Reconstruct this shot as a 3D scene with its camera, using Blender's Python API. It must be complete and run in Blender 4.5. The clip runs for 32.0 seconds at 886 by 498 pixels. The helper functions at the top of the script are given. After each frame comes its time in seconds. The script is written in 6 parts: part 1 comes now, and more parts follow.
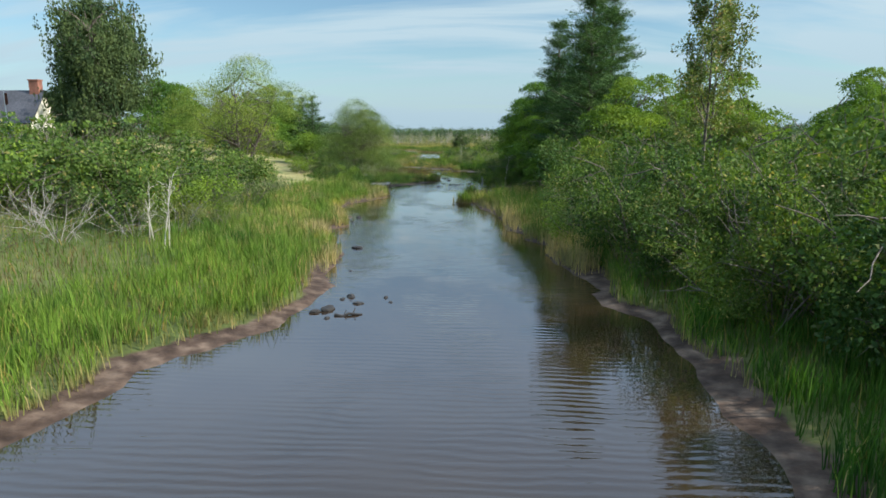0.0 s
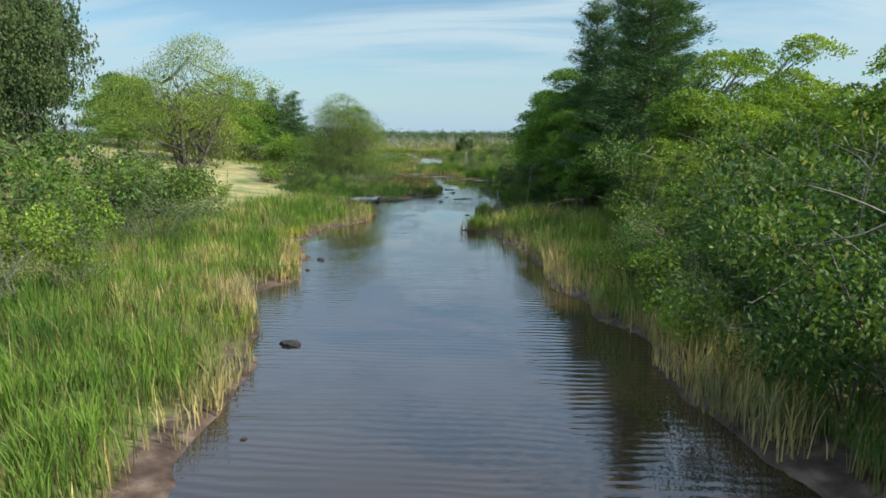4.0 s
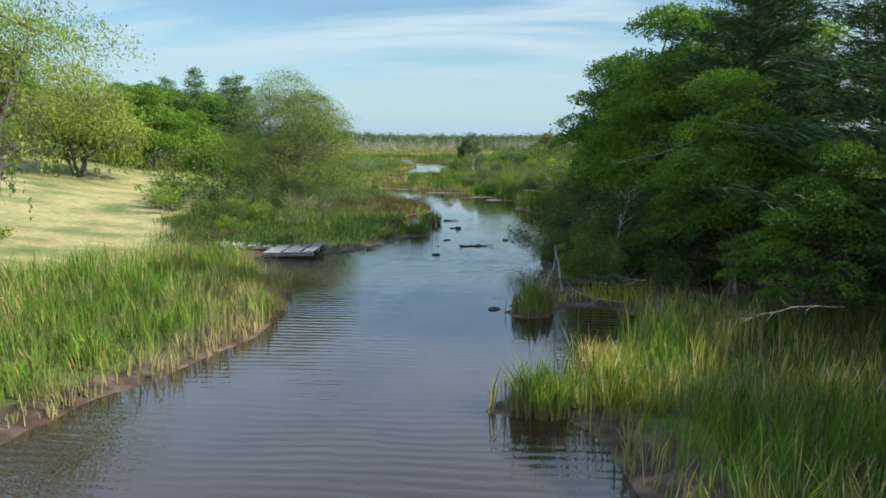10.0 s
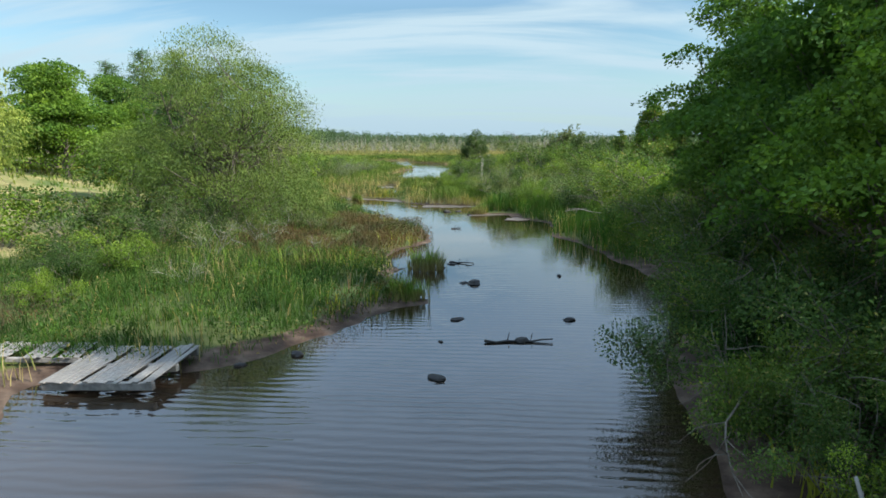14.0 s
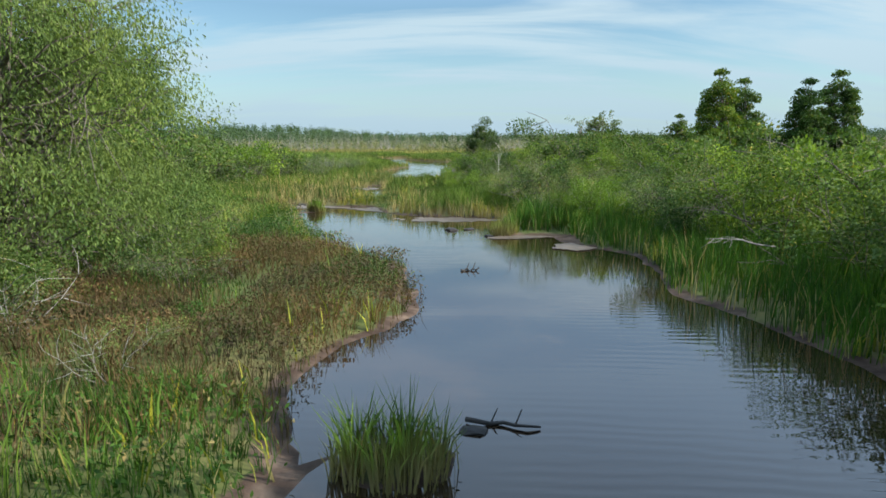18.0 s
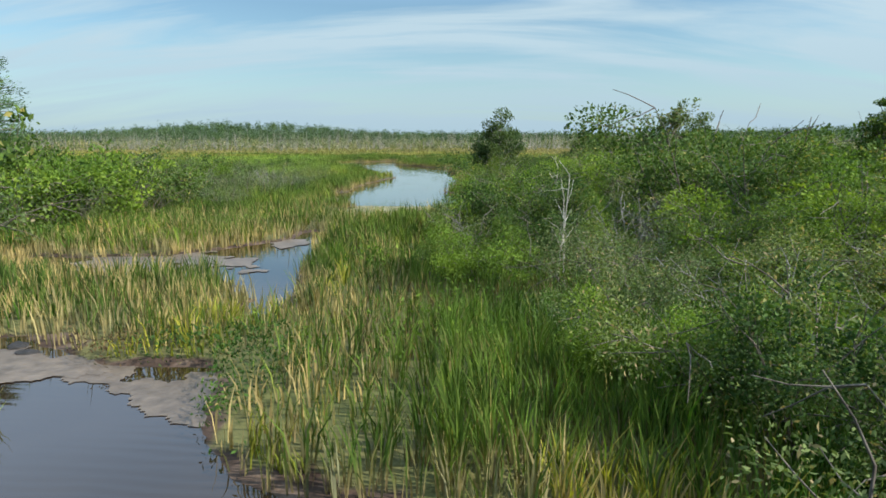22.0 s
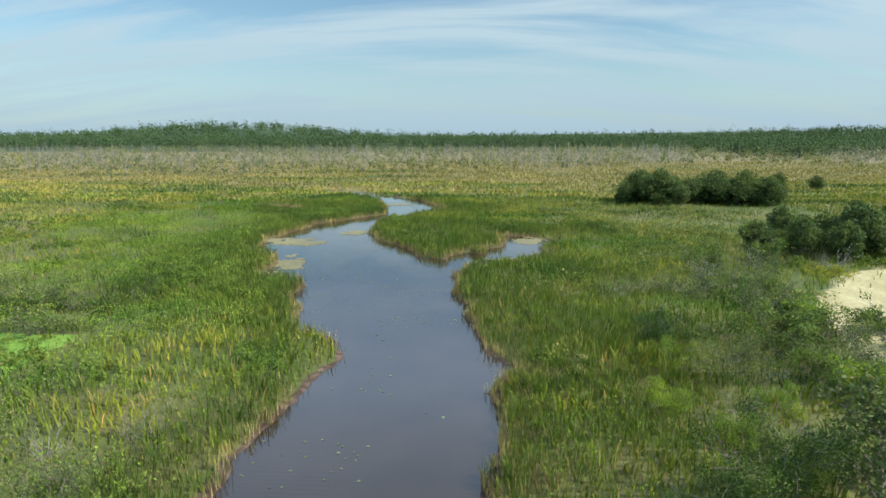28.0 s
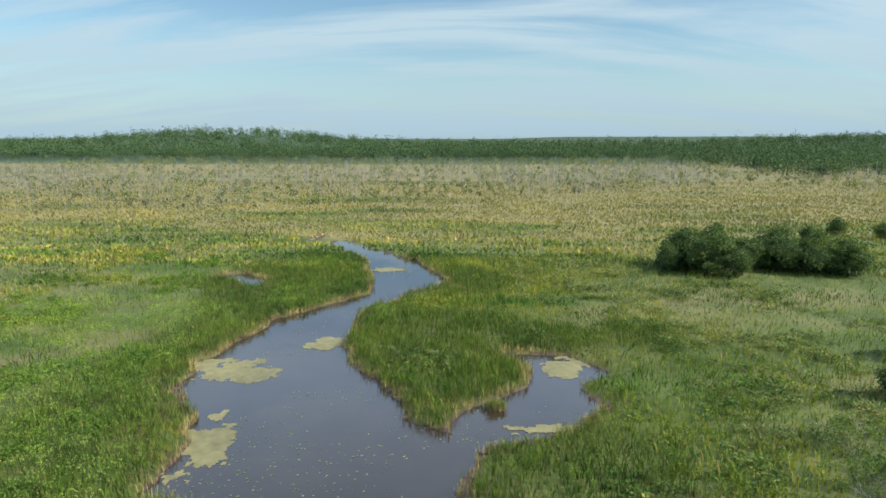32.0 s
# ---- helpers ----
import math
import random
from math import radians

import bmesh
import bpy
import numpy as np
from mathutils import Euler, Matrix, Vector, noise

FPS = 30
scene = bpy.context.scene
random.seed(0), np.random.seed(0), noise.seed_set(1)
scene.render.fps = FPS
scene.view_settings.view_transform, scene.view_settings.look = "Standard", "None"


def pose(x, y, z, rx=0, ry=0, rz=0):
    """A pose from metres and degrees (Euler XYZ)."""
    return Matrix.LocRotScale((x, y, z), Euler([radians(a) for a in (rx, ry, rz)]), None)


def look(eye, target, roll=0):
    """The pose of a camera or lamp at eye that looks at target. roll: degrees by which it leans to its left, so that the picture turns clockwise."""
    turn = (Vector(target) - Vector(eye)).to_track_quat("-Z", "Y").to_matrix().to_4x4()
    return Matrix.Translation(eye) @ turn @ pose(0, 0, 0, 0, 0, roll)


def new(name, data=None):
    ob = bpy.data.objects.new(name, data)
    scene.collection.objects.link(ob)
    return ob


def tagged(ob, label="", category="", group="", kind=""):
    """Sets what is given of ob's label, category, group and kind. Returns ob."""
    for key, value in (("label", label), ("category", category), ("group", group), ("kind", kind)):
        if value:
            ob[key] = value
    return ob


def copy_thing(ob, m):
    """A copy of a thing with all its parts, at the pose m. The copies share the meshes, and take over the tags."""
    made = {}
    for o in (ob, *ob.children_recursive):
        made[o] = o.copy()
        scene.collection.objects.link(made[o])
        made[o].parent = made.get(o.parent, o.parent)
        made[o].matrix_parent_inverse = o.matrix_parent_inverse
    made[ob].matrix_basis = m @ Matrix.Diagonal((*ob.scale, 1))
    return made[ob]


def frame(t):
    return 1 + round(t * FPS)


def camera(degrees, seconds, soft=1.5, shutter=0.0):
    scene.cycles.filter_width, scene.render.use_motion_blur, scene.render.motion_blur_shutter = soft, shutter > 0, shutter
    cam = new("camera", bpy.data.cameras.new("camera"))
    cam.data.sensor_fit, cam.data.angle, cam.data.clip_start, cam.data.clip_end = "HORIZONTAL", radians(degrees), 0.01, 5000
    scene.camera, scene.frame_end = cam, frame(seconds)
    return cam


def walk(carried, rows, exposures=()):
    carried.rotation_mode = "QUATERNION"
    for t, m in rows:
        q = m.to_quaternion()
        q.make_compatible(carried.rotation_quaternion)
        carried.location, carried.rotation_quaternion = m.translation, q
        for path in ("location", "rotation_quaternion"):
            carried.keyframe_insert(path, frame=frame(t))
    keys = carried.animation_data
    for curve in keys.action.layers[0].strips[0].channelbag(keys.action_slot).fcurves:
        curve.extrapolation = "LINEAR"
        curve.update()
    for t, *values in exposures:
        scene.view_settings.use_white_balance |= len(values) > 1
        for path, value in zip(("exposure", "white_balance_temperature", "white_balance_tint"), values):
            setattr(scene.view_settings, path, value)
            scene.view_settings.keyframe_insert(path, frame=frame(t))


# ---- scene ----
cam = camera(72.0, 32.0, soft=1.7)
# seconds, x, y, z in metres, yaw, pitch, roll in degrees
PATH = [
    (0, 0, -0, 7.195, 1.15, -10.599, -0.064),
    (0.5, -0.087, 2.159, 7.132, 1.169, -10.541, -0.067),
    (1, -0.155, 4.321, 7.096, 1.183, -10.484, -0.065),
    (1.5, -0.208, 6.512, 7.083, 1.196, -10.461, -0.042),
    (2, -0.245, 8.772, 7.096, 1.202, -10.443, -0.004),
    (2.5, -0.298, 11.064, 7.108, 1.216, -10.423, 0.033),
    (3, -0.373, 13.419, 7.113, 1.222, -10.371, 0.048),
    (3.5, -0.531, 15.848, 7.081, 1.242, -10.365, 0.038),
    (5.5, -0.638, 27.681, 6.77, 1.264, -10.138, -0.027),
    (6, -0.651, 30.369, 6.724, 1.26, -10.146, -0.04),
    (6.5, -0.67, 32.987, 6.699, 1.252, -10.123, -0.048),
    (7, -0.713, 35.533, 6.701, 1.268, -10.096, -0.05),
    (7.5, -0.77, 38.032, 6.719, 1.317, -10.054, -0.057),
    (8, -0.818, 40.508, 6.737, 1.322, -10.01, -0.057),
    (8.5, -0.877, 42.979, 6.737, 1.309, -9.995, -0.049),
    (9, -0.959, 45.484, 6.718, 1.314, -9.989, -0.027),
    (9.5, -1.028, 48.037, 6.689, 1.3, -9.992, 0.01),
    (10, -1.087, 50.65, 6.671, 1.295, -9.983, 0.054),
    (10.5, -1.169, 53.325, 6.674, 1.303, -9.97, 0.076),
    (11, -1.256, 55.953, 6.671, 1.291, -10, 0.085),
    (11.5, -1.339, 58.571, 6.685, 1.271, -9.986, 0.099),
    (12, -1.426, 61.142, 6.687, 1.253, -9.969, 0.113),
    (12.5, -1.511, 63.632, 6.652, 1.234, -9.919, 0.112),
    (13, -1.611, 66.06, 6.569, 1.235, -9.915, 0.116),
    (13.5, -1.708, 68.42, 6.455, 1.232, -9.951, 0.116),
    (15.5, -2.072, 78.624, 5.742, 1.186, -9.851, -0.079),
    (16, -2.100, 81.200, 5.580, 1.215, -9.848, -0.072),
    (16.5, -2.118, 83.887, 5.396, 1.239, -9.858, -0.034),
    (17, -2.167, 86.593, 5.174, 1.272, -9.916, -0.011),
    (17.5, -2.254, 89.399, 4.989, 1.299, -9.923, 0.012),
    (18, -2.323, 92.385, 4.897, 1.285, -9.914, 0.017),
    (18.5, -2.355, 95.588, 4.881, 1.281, -9.892, 0.013),
    (19, -2.356, 99.028, 4.892, 1.266, -9.909, 0.018),
    (19.5, -2.353, 102.723, 4.899, 1.27, -9.963, 0.023),
    (20, -2.370, 106.676, 4.895, 1.28, -10.011, 0.019),
    (20.5, -2.422, 110.929, 4.914, 1.316, -10.026, -0.007),
    (21, -2.478, 115.384, 4.980, 1.261, -10.116, -0.005),
    (21.5, -2.560, 119.964, 5.204, 1.222, -10.143, 0.002),
    (22, -2.634, 124.679, 5.569, 1.202, -10.108, 0.018),
    (22.5, -2.692, 129.460, 6.010, 1.225, -10.206, -0.016),
    (23, -2.781, 134.253, 6.574, 1.2, -10.216, -0.018),
    (23.5, -2.907, 138.990, 7.225, 1.189, -10.248, -0.012),
    (24, -3.026, 143.595, 7.908, 1.16, -10.314, -0.021),
    (24.5, -3.130, 148.035, 8.621, 1.118, -10.373, -0.045),
    (25, -3.195, 152.388, 9.428, 1.059, -10.429, -0.056),
    (25.5, -3.245, 156.694, 10.349, 1.052, -10.451, -0.067),
    (26, -3.294, 160.969, 11.354, 1.043, -10.458, -0.062),
    (26.5, -3.366, 165.177, 12.380, 1.062, -10.481, -0.06),
    (28.5, -4.177, 179.821, 16.090, 0.8, -10.55, 0.04),
    (29, -4.268, 183.266, 17.100, 0.807, -10.542, 0.035),
    (29.5, -4.334, 186.671, 18.118, 0.819, -10.52, 0.02),
    (30, -4.370, 190.039, 19.137, 0.827, -10.554, -0.013),
    (30.5, -4.406, 193.414, 20.185, 0.83, -10.586, -0.037),
    (31, -4.442, 196.830, 21.292, 0.826, -10.591, -0.049),
    (31.5, -4.474, 200.306, 22.465, 0.813, -10.524, -0.06),
    (32, -4.513, 203.818, 23.677, 0.82, -10.414, -0.062),
]
# the clip's camera opens up a little below the tall trees and closes over the open marsh
EXPOSURES = [(0, 0.86), (3, 0.88), (9, 0.95), (13, 1.02), (16, 1.01), (19, 0.90), (22, 0.85), (25, 0.79), (32, 0.84)]
walk(cam, [(t, pose(x, y, z, 90 + pitch, roll, yaw)) for t, x, y, z, yaw, pitch, roll in PATH], EXPOSURES)

# ---- world and sun ----
SUN_AZ, SUN_EL = 103.0, 38.0


def nd(tree, kind, **inputs):
    n = tree.nodes.new(kind)
    for k, v in inputs.items():
        n.inputs[k.replace("_", " ")].default_value = v
    return n


def make_world():
    w = bpy.data.worlds.new("sky")
    scene.world = w
    w.use_nodes = True
    t = w.node_tree
    t.nodes.clear()
    out, bg = t.nodes.new("ShaderNodeOutputWorld"), t.nodes.new("ShaderNodeBackground")
    sky = t.nodes.new("ShaderNodeTexSky")
    sky.sky_type, sky.sun_disc = "NISHITA", False
    sky.sun_elevation, sky.sun_rotation = radians(SUN_EL), radians(SUN_AZ)
    sky.air_density, sky.dust_density, sky.ozone_density = 1.0, 0.4, 1.0
    tc = t.nodes.new("ShaderNodeTexCoord")
    sep = t.nodes.new("ShaderNodeSeparateXYZ")
    t.links.new(tc.outputs["Generated"], sep.inputs[0])
    up = t.nodes.new("ShaderNodeMath")
    up.operation = "MAXIMUM"
    up.inputs[1].default_value = 0.0
    t.links.new(sep.outputs["Z"], up.inputs[0])
    add = t.nodes.new("ShaderNodeMath")
    add.inputs[1].default_value = 0.30
    t.links.new(up.outputs[0], add.inputs[0])
    dx, dy = t.nodes.new("ShaderNodeMath"), t.nodes.new("ShaderNodeMath")
    for d, axis in ((dx, "X"), (dy, "Y")):
        d.operation = "DIVIDE"
        t.links.new(sep.outputs[axis], d.inputs[0])
        t.links.new(add.outputs[0], d.inputs[1])
    comb = t.nodes.new("ShaderNodeCombineXYZ")
    t.links.new(dx.outputs[0], comb.inputs[0])
    t.links.new(dy.outputs[0], comb.inputs[1])
    mp = t.nodes.new("ShaderNodeMapping")
    mp.inputs["Rotation"].default_value = (0, 0, radians(-14))
    mp.inputs["Scale"].default_value = (0.7, 3.8, 1)
    t.links.new(comb.outputs[0], mp.inputs[0])
    n1 = nd(t, "ShaderNodeTexNoise", Scale=1.1, Detail=6.0, Roughness=0.55, Distortion=0.5)
    t.links.new(mp.outputs[0], n1.inputs["Vector"])
    ramp = t.nodes.new("ShaderNodeValToRGB")
    ramp.color_ramp.elements[0].position, ramp.color_ramp.elements[1].position = 0.40, 0.58
    ramp.color_ramp.elements[0].color, ramp.color_ramp.elements[1].color = (0, 0, 0, 1), (0.85, 0.85, 0.85, 1)
    t.links.new(n1.outputs["Fac"], ramp.inputs[0])
    mix = t.nodes.new("ShaderNodeMix")
    mix.data_type = "RGBA"
    t.links.new(ramp.outputs[0], mix.inputs["Factor"])
    clear = t.nodes.new("ShaderNodeMix")
    clear.data_type, clear.blend_type = "RGBA", "MULTIPLY"
    clear.inputs["Factor"].default_value = 1.0
    clear.inputs["B"].default_value = (0.97, 1.16, 1.17, 1)
    t.links.new(sky.outputs[0], clear.inputs["A"])
    t.links.new(clear.outputs["Result"], mix.inputs["A"])
    mix.inputs["B"].default_value = CLOUD
    low = t.nodes.new("ShaderNodeMapRange")
    low.inputs["From Min"].default_value, low.inputs["From Max"].default_value = 0.0, 0.16
    low.inputs["To Min"].default_value, low.inputs["To Max"].default_value = 0.9, 0.0
    t.links.new(up.outputs[0], low.inputs["Value"])
    mix2 = t.nodes.new("ShaderNodeMix")
    mix2.data_type = "RGBA"
    t.links.new(low.outputs[0], mix2.inputs["Factor"])
    t.links.new(mix.outputs["Result"], mix2.inputs["A"])
    mix2.inputs["B"].default_value = (3.6, 5.05, 6.1, 1)
    high = t.nodes.new("ShaderNodeMapRange")
    high.inputs["From Min"].default_value, high.inputs["From Max"].default_value = 0.20, 0.40
    high.inputs["To Min"].default_value, high.inputs["To Max"].default_value = 0.0, 0.9
    t.links.new(up.outputs[0], high.inputs["Value"])
    mix3 = t.nodes.new("ShaderNodeMix")
    mix3.data_type = "RGBA"
    t.links.new(high.outputs[0], mix3.inputs["Factor"])
    t.links.new(mix2.outputs["Result"], mix3.inputs["A"])
    mix3.inputs["B"].default_value = HIGH
    t.links.new(mix3.outputs["Result"], bg.inputs["Color"])
    bg.inputs["Strength"].default_value = SKY
    t.links.new(bg.outputs[0], out.inputs[0])


SKY, CLOUD = 0.0635, (4.95, 6.35, 7.15, 1)
HIGH = (6.8, 9.7, 13.6, 1)
make_world()
sun = new("sun", bpy.data.lights.new("sun", "SUN"))
sun.data.energy, sun.data.angle, sun.data.color = 5.0, radians(0.8), (1.0, 0.965, 0.89)
_a, _e = radians(SUN_AZ), radians(SUN_EL)
sun.matrix_world = look(Vector((math.sin(_a) * math.cos(_e), math.cos(_a) * math.cos(_e), math.sin(_e))) * 100, (0, 0, 0))


# ---- materials ----
def material(name):
    m = bpy.data.materials.new(name)
    m.use_nodes = True
    t = m.node_tree
    return m, t, t.nodes["Principled BSDF"]


def ramp_of(t, fac, stops):
    r = t.nodes.new("ShaderNodeValToRGB")
    while len(r.color_ramp.elements) < len(stops):
        r.color_ramp.elements.new(0.5)
    for e, (p, c) in zip(r.color_ramp.elements, stops):
        e.position, e.color = p, (*c, 1)
    t.links.new(fac, r.inputs[0])
    return r.outputs[0]


def pos_noise(t, scale, detail=4.0, stretch=(1, 1, 1), rough=0.55):
    g = t.nodes.new("ShaderNodeNewGeometry")
    mp = t.nodes.new("ShaderNodeMapping")
    mp.inputs["Scale"].default_value = stretch
    t.links.new(g.outputs["Position"], mp.inputs[0])
    n = nd(t, "ShaderNodeTexNoise", Scale=scale, Detail=detail, Roughness=rough)
    t.links.new(mp.outputs[0], n.inputs["Vector"])
    return n.outputs["Fac"]


def mixc(t, fac, a, b, mode="MIX"):
    m = t.nodes.new("ShaderNodeMix")
    m.data_type, m.blend_type = "RGBA", mode
    for s, v in (("Factor", fac), ("A", a), ("B", b)):
        if isinstance(v, (int, float)):
            m.inputs[s].default_value = v
        elif isinstance(v, tuple):
            m.inputs[s].default_value = (*v, 1) if len(v) == 3 else v
        else:
            t.links.new(v, m.inputs[s])
    return m.outputs["Result"]


def tan_belt(t):
    """Share of dead tan grass: a ragged belt across the marsh in front of the drowned wood."""
    g, sp = t.nodes.new("ShaderNodeNewGeometry"), t.nodes.new("ShaderNodeSeparateXYZ")
    t.links.new(g.outputs["Position"], sp.inputs[0])
    far = t.nodes.new("ShaderNodeMapRange")
    far.inputs["From Min"].default_value, far.inputs["From Max"].default_value = 290.0, 385.0
    far.inputs["To Max"].default_value = 0.5
    t.links.new(sp.outputs["Y"], far.inputs["Value"])
    up = t.nodes.new("ShaderNodeMath")
    t.links.new(far.outputs[0], up.inputs[0])
    t.links.new(pos_noise(t, 0.03, 5.0, (0.45, 1.5, 1), 0.62), up.inputs[1])
    return ramp_of(t, up.outputs[0], [(0.82, (0, 0, 0)), (0.98, (0.55, 0.55, 0.55))])


def leafy(name, dark, light, dry=None, dry_part=0.1, through_part=0.35, patch=0.12, by_object=0.35, drift=False, foot=None):
    """Leaves and blades: colour varies from piece to piece, in patches and from plant to plant."""
    m, t, p = material(name)
    g = t.nodes.new("ShaderNodeNewGeometry")
    if dark[1] > dark[0]:
        dark, light = [(c[0] * 0.90, c[1] * 1.02, c[2] * 0.95) for c in (dark, light)]
    dark, light = [tuple(a + (b - a) * k for a, b in zip(dark, light)) for k in (0.22, 0.82)]
    col = ramp_of(t, g.outputs["Random Per Island"], [(0.0, dark), (1.0, light)])
    if dry:
        col2 = ramp_of(t, g.outputs["Random Per Island"], [(0.0, (0, 0, 0)), (1 - dry_part, (0, 0, 0)), (min(1.0, 1.03 - dry_part), (1, 1, 1))])
        col = mixc(t, col2, col, dry)
    big = pos_noise(t, patch, 3.0)
    shade = ramp_of(t, big, [(0.3, (0.58, 0.68, 0.70)), (0.68, (1.42, 1.25, 1.0))])
    col = mixc(t, 1.0, col, shade, "MULTIPLY")
    clump = ramp_of(t, pos_noise(t, 1.15, 2.0), [(0.34, (0.62, 0.66, 0.7)), (0.66, (1.34, 1.3, 1.2))])
    col = mixc(t, 1.0, col, clump, "MULTIPLY")
    if drift:
        wide = ramp_of(t, pos_noise(t, 0.04, 4.0, (0.6, 1.5, 1)), [(0.36, (0.36, 0.55, 0.42)), (0.45, (0.9, 0.95, 0.9)), (0.54, (1.75, 1.35, 1.2)), (0.64, (0.55, 0.82, 0.55))])
        col = mixc(t, 1.0, col, wide, "MULTIPLY")
        col = mixc(t, tan_belt(t), col, (0.25, 0.20, 0.095))
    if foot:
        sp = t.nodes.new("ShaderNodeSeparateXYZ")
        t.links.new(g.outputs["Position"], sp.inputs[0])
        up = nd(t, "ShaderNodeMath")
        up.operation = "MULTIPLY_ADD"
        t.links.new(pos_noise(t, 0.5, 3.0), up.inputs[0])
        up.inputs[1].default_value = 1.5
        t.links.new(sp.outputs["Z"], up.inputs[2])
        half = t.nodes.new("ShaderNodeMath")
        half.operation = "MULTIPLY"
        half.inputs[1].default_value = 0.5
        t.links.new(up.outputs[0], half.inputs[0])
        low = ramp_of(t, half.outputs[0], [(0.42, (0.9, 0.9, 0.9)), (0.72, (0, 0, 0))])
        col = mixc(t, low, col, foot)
    if by_object:
        o = t.nodes.new("ShaderNodeObjectInfo")
        tint = ramp_of(t, o.outputs["Random"], [(0.0, (0.55, 0.68, 0.7)), (0.5, (1, 1, 1)), (1.0, (1.45, 1.32, 0.85))])
        col = mixc(t, by_object, col, mixc(t, 1.0, col, tint, "MULTIPLY"))
    t.links.new(col, p.inputs["Base Color"])
    p.inputs["Roughness"].default_value = 0.7
    p.inputs["Specular IOR Level"].default_value = 0.15
    tr = t.nodes.new("ShaderNodeBsdfTranslucent")
    t.links.new(mixc(t, 1.0, col, (1.1, 1.15, 0.5), "MULTIPLY"), tr.inputs["Color"])
    ms = t.nodes.new("ShaderNodeMixShader")
    ms.inputs[0].default_value = through_part
    t.links.new(p.outputs[0], ms.inputs[1])
    t.links.new(tr.outputs[0], ms.inputs[2])
    t.links.new(ms.outputs[0], t.nodes["Material Output"].inputs["Surface"])
    return m


def rough_stuff(name, a, b, scale, roughness=0.9, bump=0.4, stretch=(1, 1, 1), metal=0.0):
    m, t, p = material(name)
    n1, n2 = pos_noise(t, scale, 6.0, stretch), pos_noise(t, scale * 0.13, 2.0)
    col = ramp_of(t, n1, [(0.3, a), (0.7, b)])
    col = mixc(t, 1.0, col, ramp_of(t, n2, [(0.3, (0.75, 0.75, 0.75)), (0.7, (1.2, 1.2, 1.2))]), "MULTIPLY")
    t.links.new(col, p.inputs["Base Color"])
    p.inputs["Roughness"].default_value, p.inputs["Metallic"].default_value = roughness, metal
    bp = nd(t, "ShaderNodeBump", Strength=bump, Distance=0.05)
    t.links.new(n1, bp.inputs["Height"])
    t.links.new(bp.outputs[0], p.inputs["Normal"])
    return m


def ground_material():
    m, t, p = material("ground")
    fine, mid, big = pos_noise(t, 2.2, 6.0), pos_noise(t, 0.21, 5.0, (1, 0.55, 1)), pos_noise(t, 0.035, 4.0, (0.6, 1.3, 1))
    marsh = ramp_of(t, mid, [(0.32, (0.022, 0.036, 0.010)), (0.5, (0.05, 0.065, 0.017)), (0.68, (0.10, 0.09, 0.034))])
    far = ramp_of(t, big, [(0.36, (0.05, 0.08, 0.018)), (0.48, (0.10, 0.12, 0.03)), (0.56, (0.19, 0.155, 0.065)), (0.68, (0.07, 0.10, 0.024))])
    marsh = mixc(t, 0.42, marsh, far)
    marsh = mixc(t, tan_belt(t), marsh, (0.23, 0.175, 0.08))
    lawn = ramp_of(t, pos_noise(t, 0.22, 6.0, (1, 1.6, 1)), [(0.34, (0.085, 0.115, 0.033)), (0.48, (0.19, 0.18, 0.068)), (0.62, (0.28, 0.235, 0.105))])
    mud = ramp_of(t, pos_noise(t, 1.3, 8.0), [(0.32, (0.024, 0.014, 0.009)), (0.5, (0.062, 0.040, 0.028)), (0.68, (0.13, 0.092, 0.066))])
    sand = ramp_of(t, pos_noise(t, 0.35, 6.0, (1, 0.3, 1)), [(0.3, (0.27, 0.23, 0.11)), (0.7, (0.36, 0.32, 0.17))])
    green = ramp_of(t, pos_noise(t, 0.6, 5.0), [(0.3, (0.10, 0.19, 0.025)), (0.7, (0.15, 0.26, 0.04))])
    col = marsh
    for name, c in (("lawn", lawn), ("sand", sand), ("green", green), ("wood", (0.035, 0.055, 0.022)), ("mud", mud)):
        at = t.nodes.new("ShaderNodeAttribute")
        at.attribute_name = name
        blur = t.nodes.new("ShaderNodeMath")
        blur.operation = "MULTIPLY_ADD"
        t.links.new(fine, blur.inputs[0])
        blur.inputs[1].default_value = 0.7
        t.links.new(at.outputs["Fac"], blur.inputs[2])
        f = ramp_of(t, blur.outputs[0], [(0.72, (0, 0, 0)), (0.98, (1, 1, 1))])
        col = mixc(t, f, col, c)
    col = mixc(t, 1.0, col, ramp_of(t, fine, [(0.25, (0.7, 0.7, 0.7)), (0.75, (1.25, 1.25, 1.25))]), "MULTIPLY")
    t.links.new(col, p.inputs["Base Color"])
    p.inputs["Roughness"].default_value = 0.85
    p.inputs["Specular IOR Level"].default_value = 0.2
    bp = nd(t, "ShaderNodeBump", Strength=0.7, Distance=0.12)
    t.links.new(fine, bp.inputs["Height"])
    t.links.new(bp.outputs[0], p.inputs["Normal"])
    return m


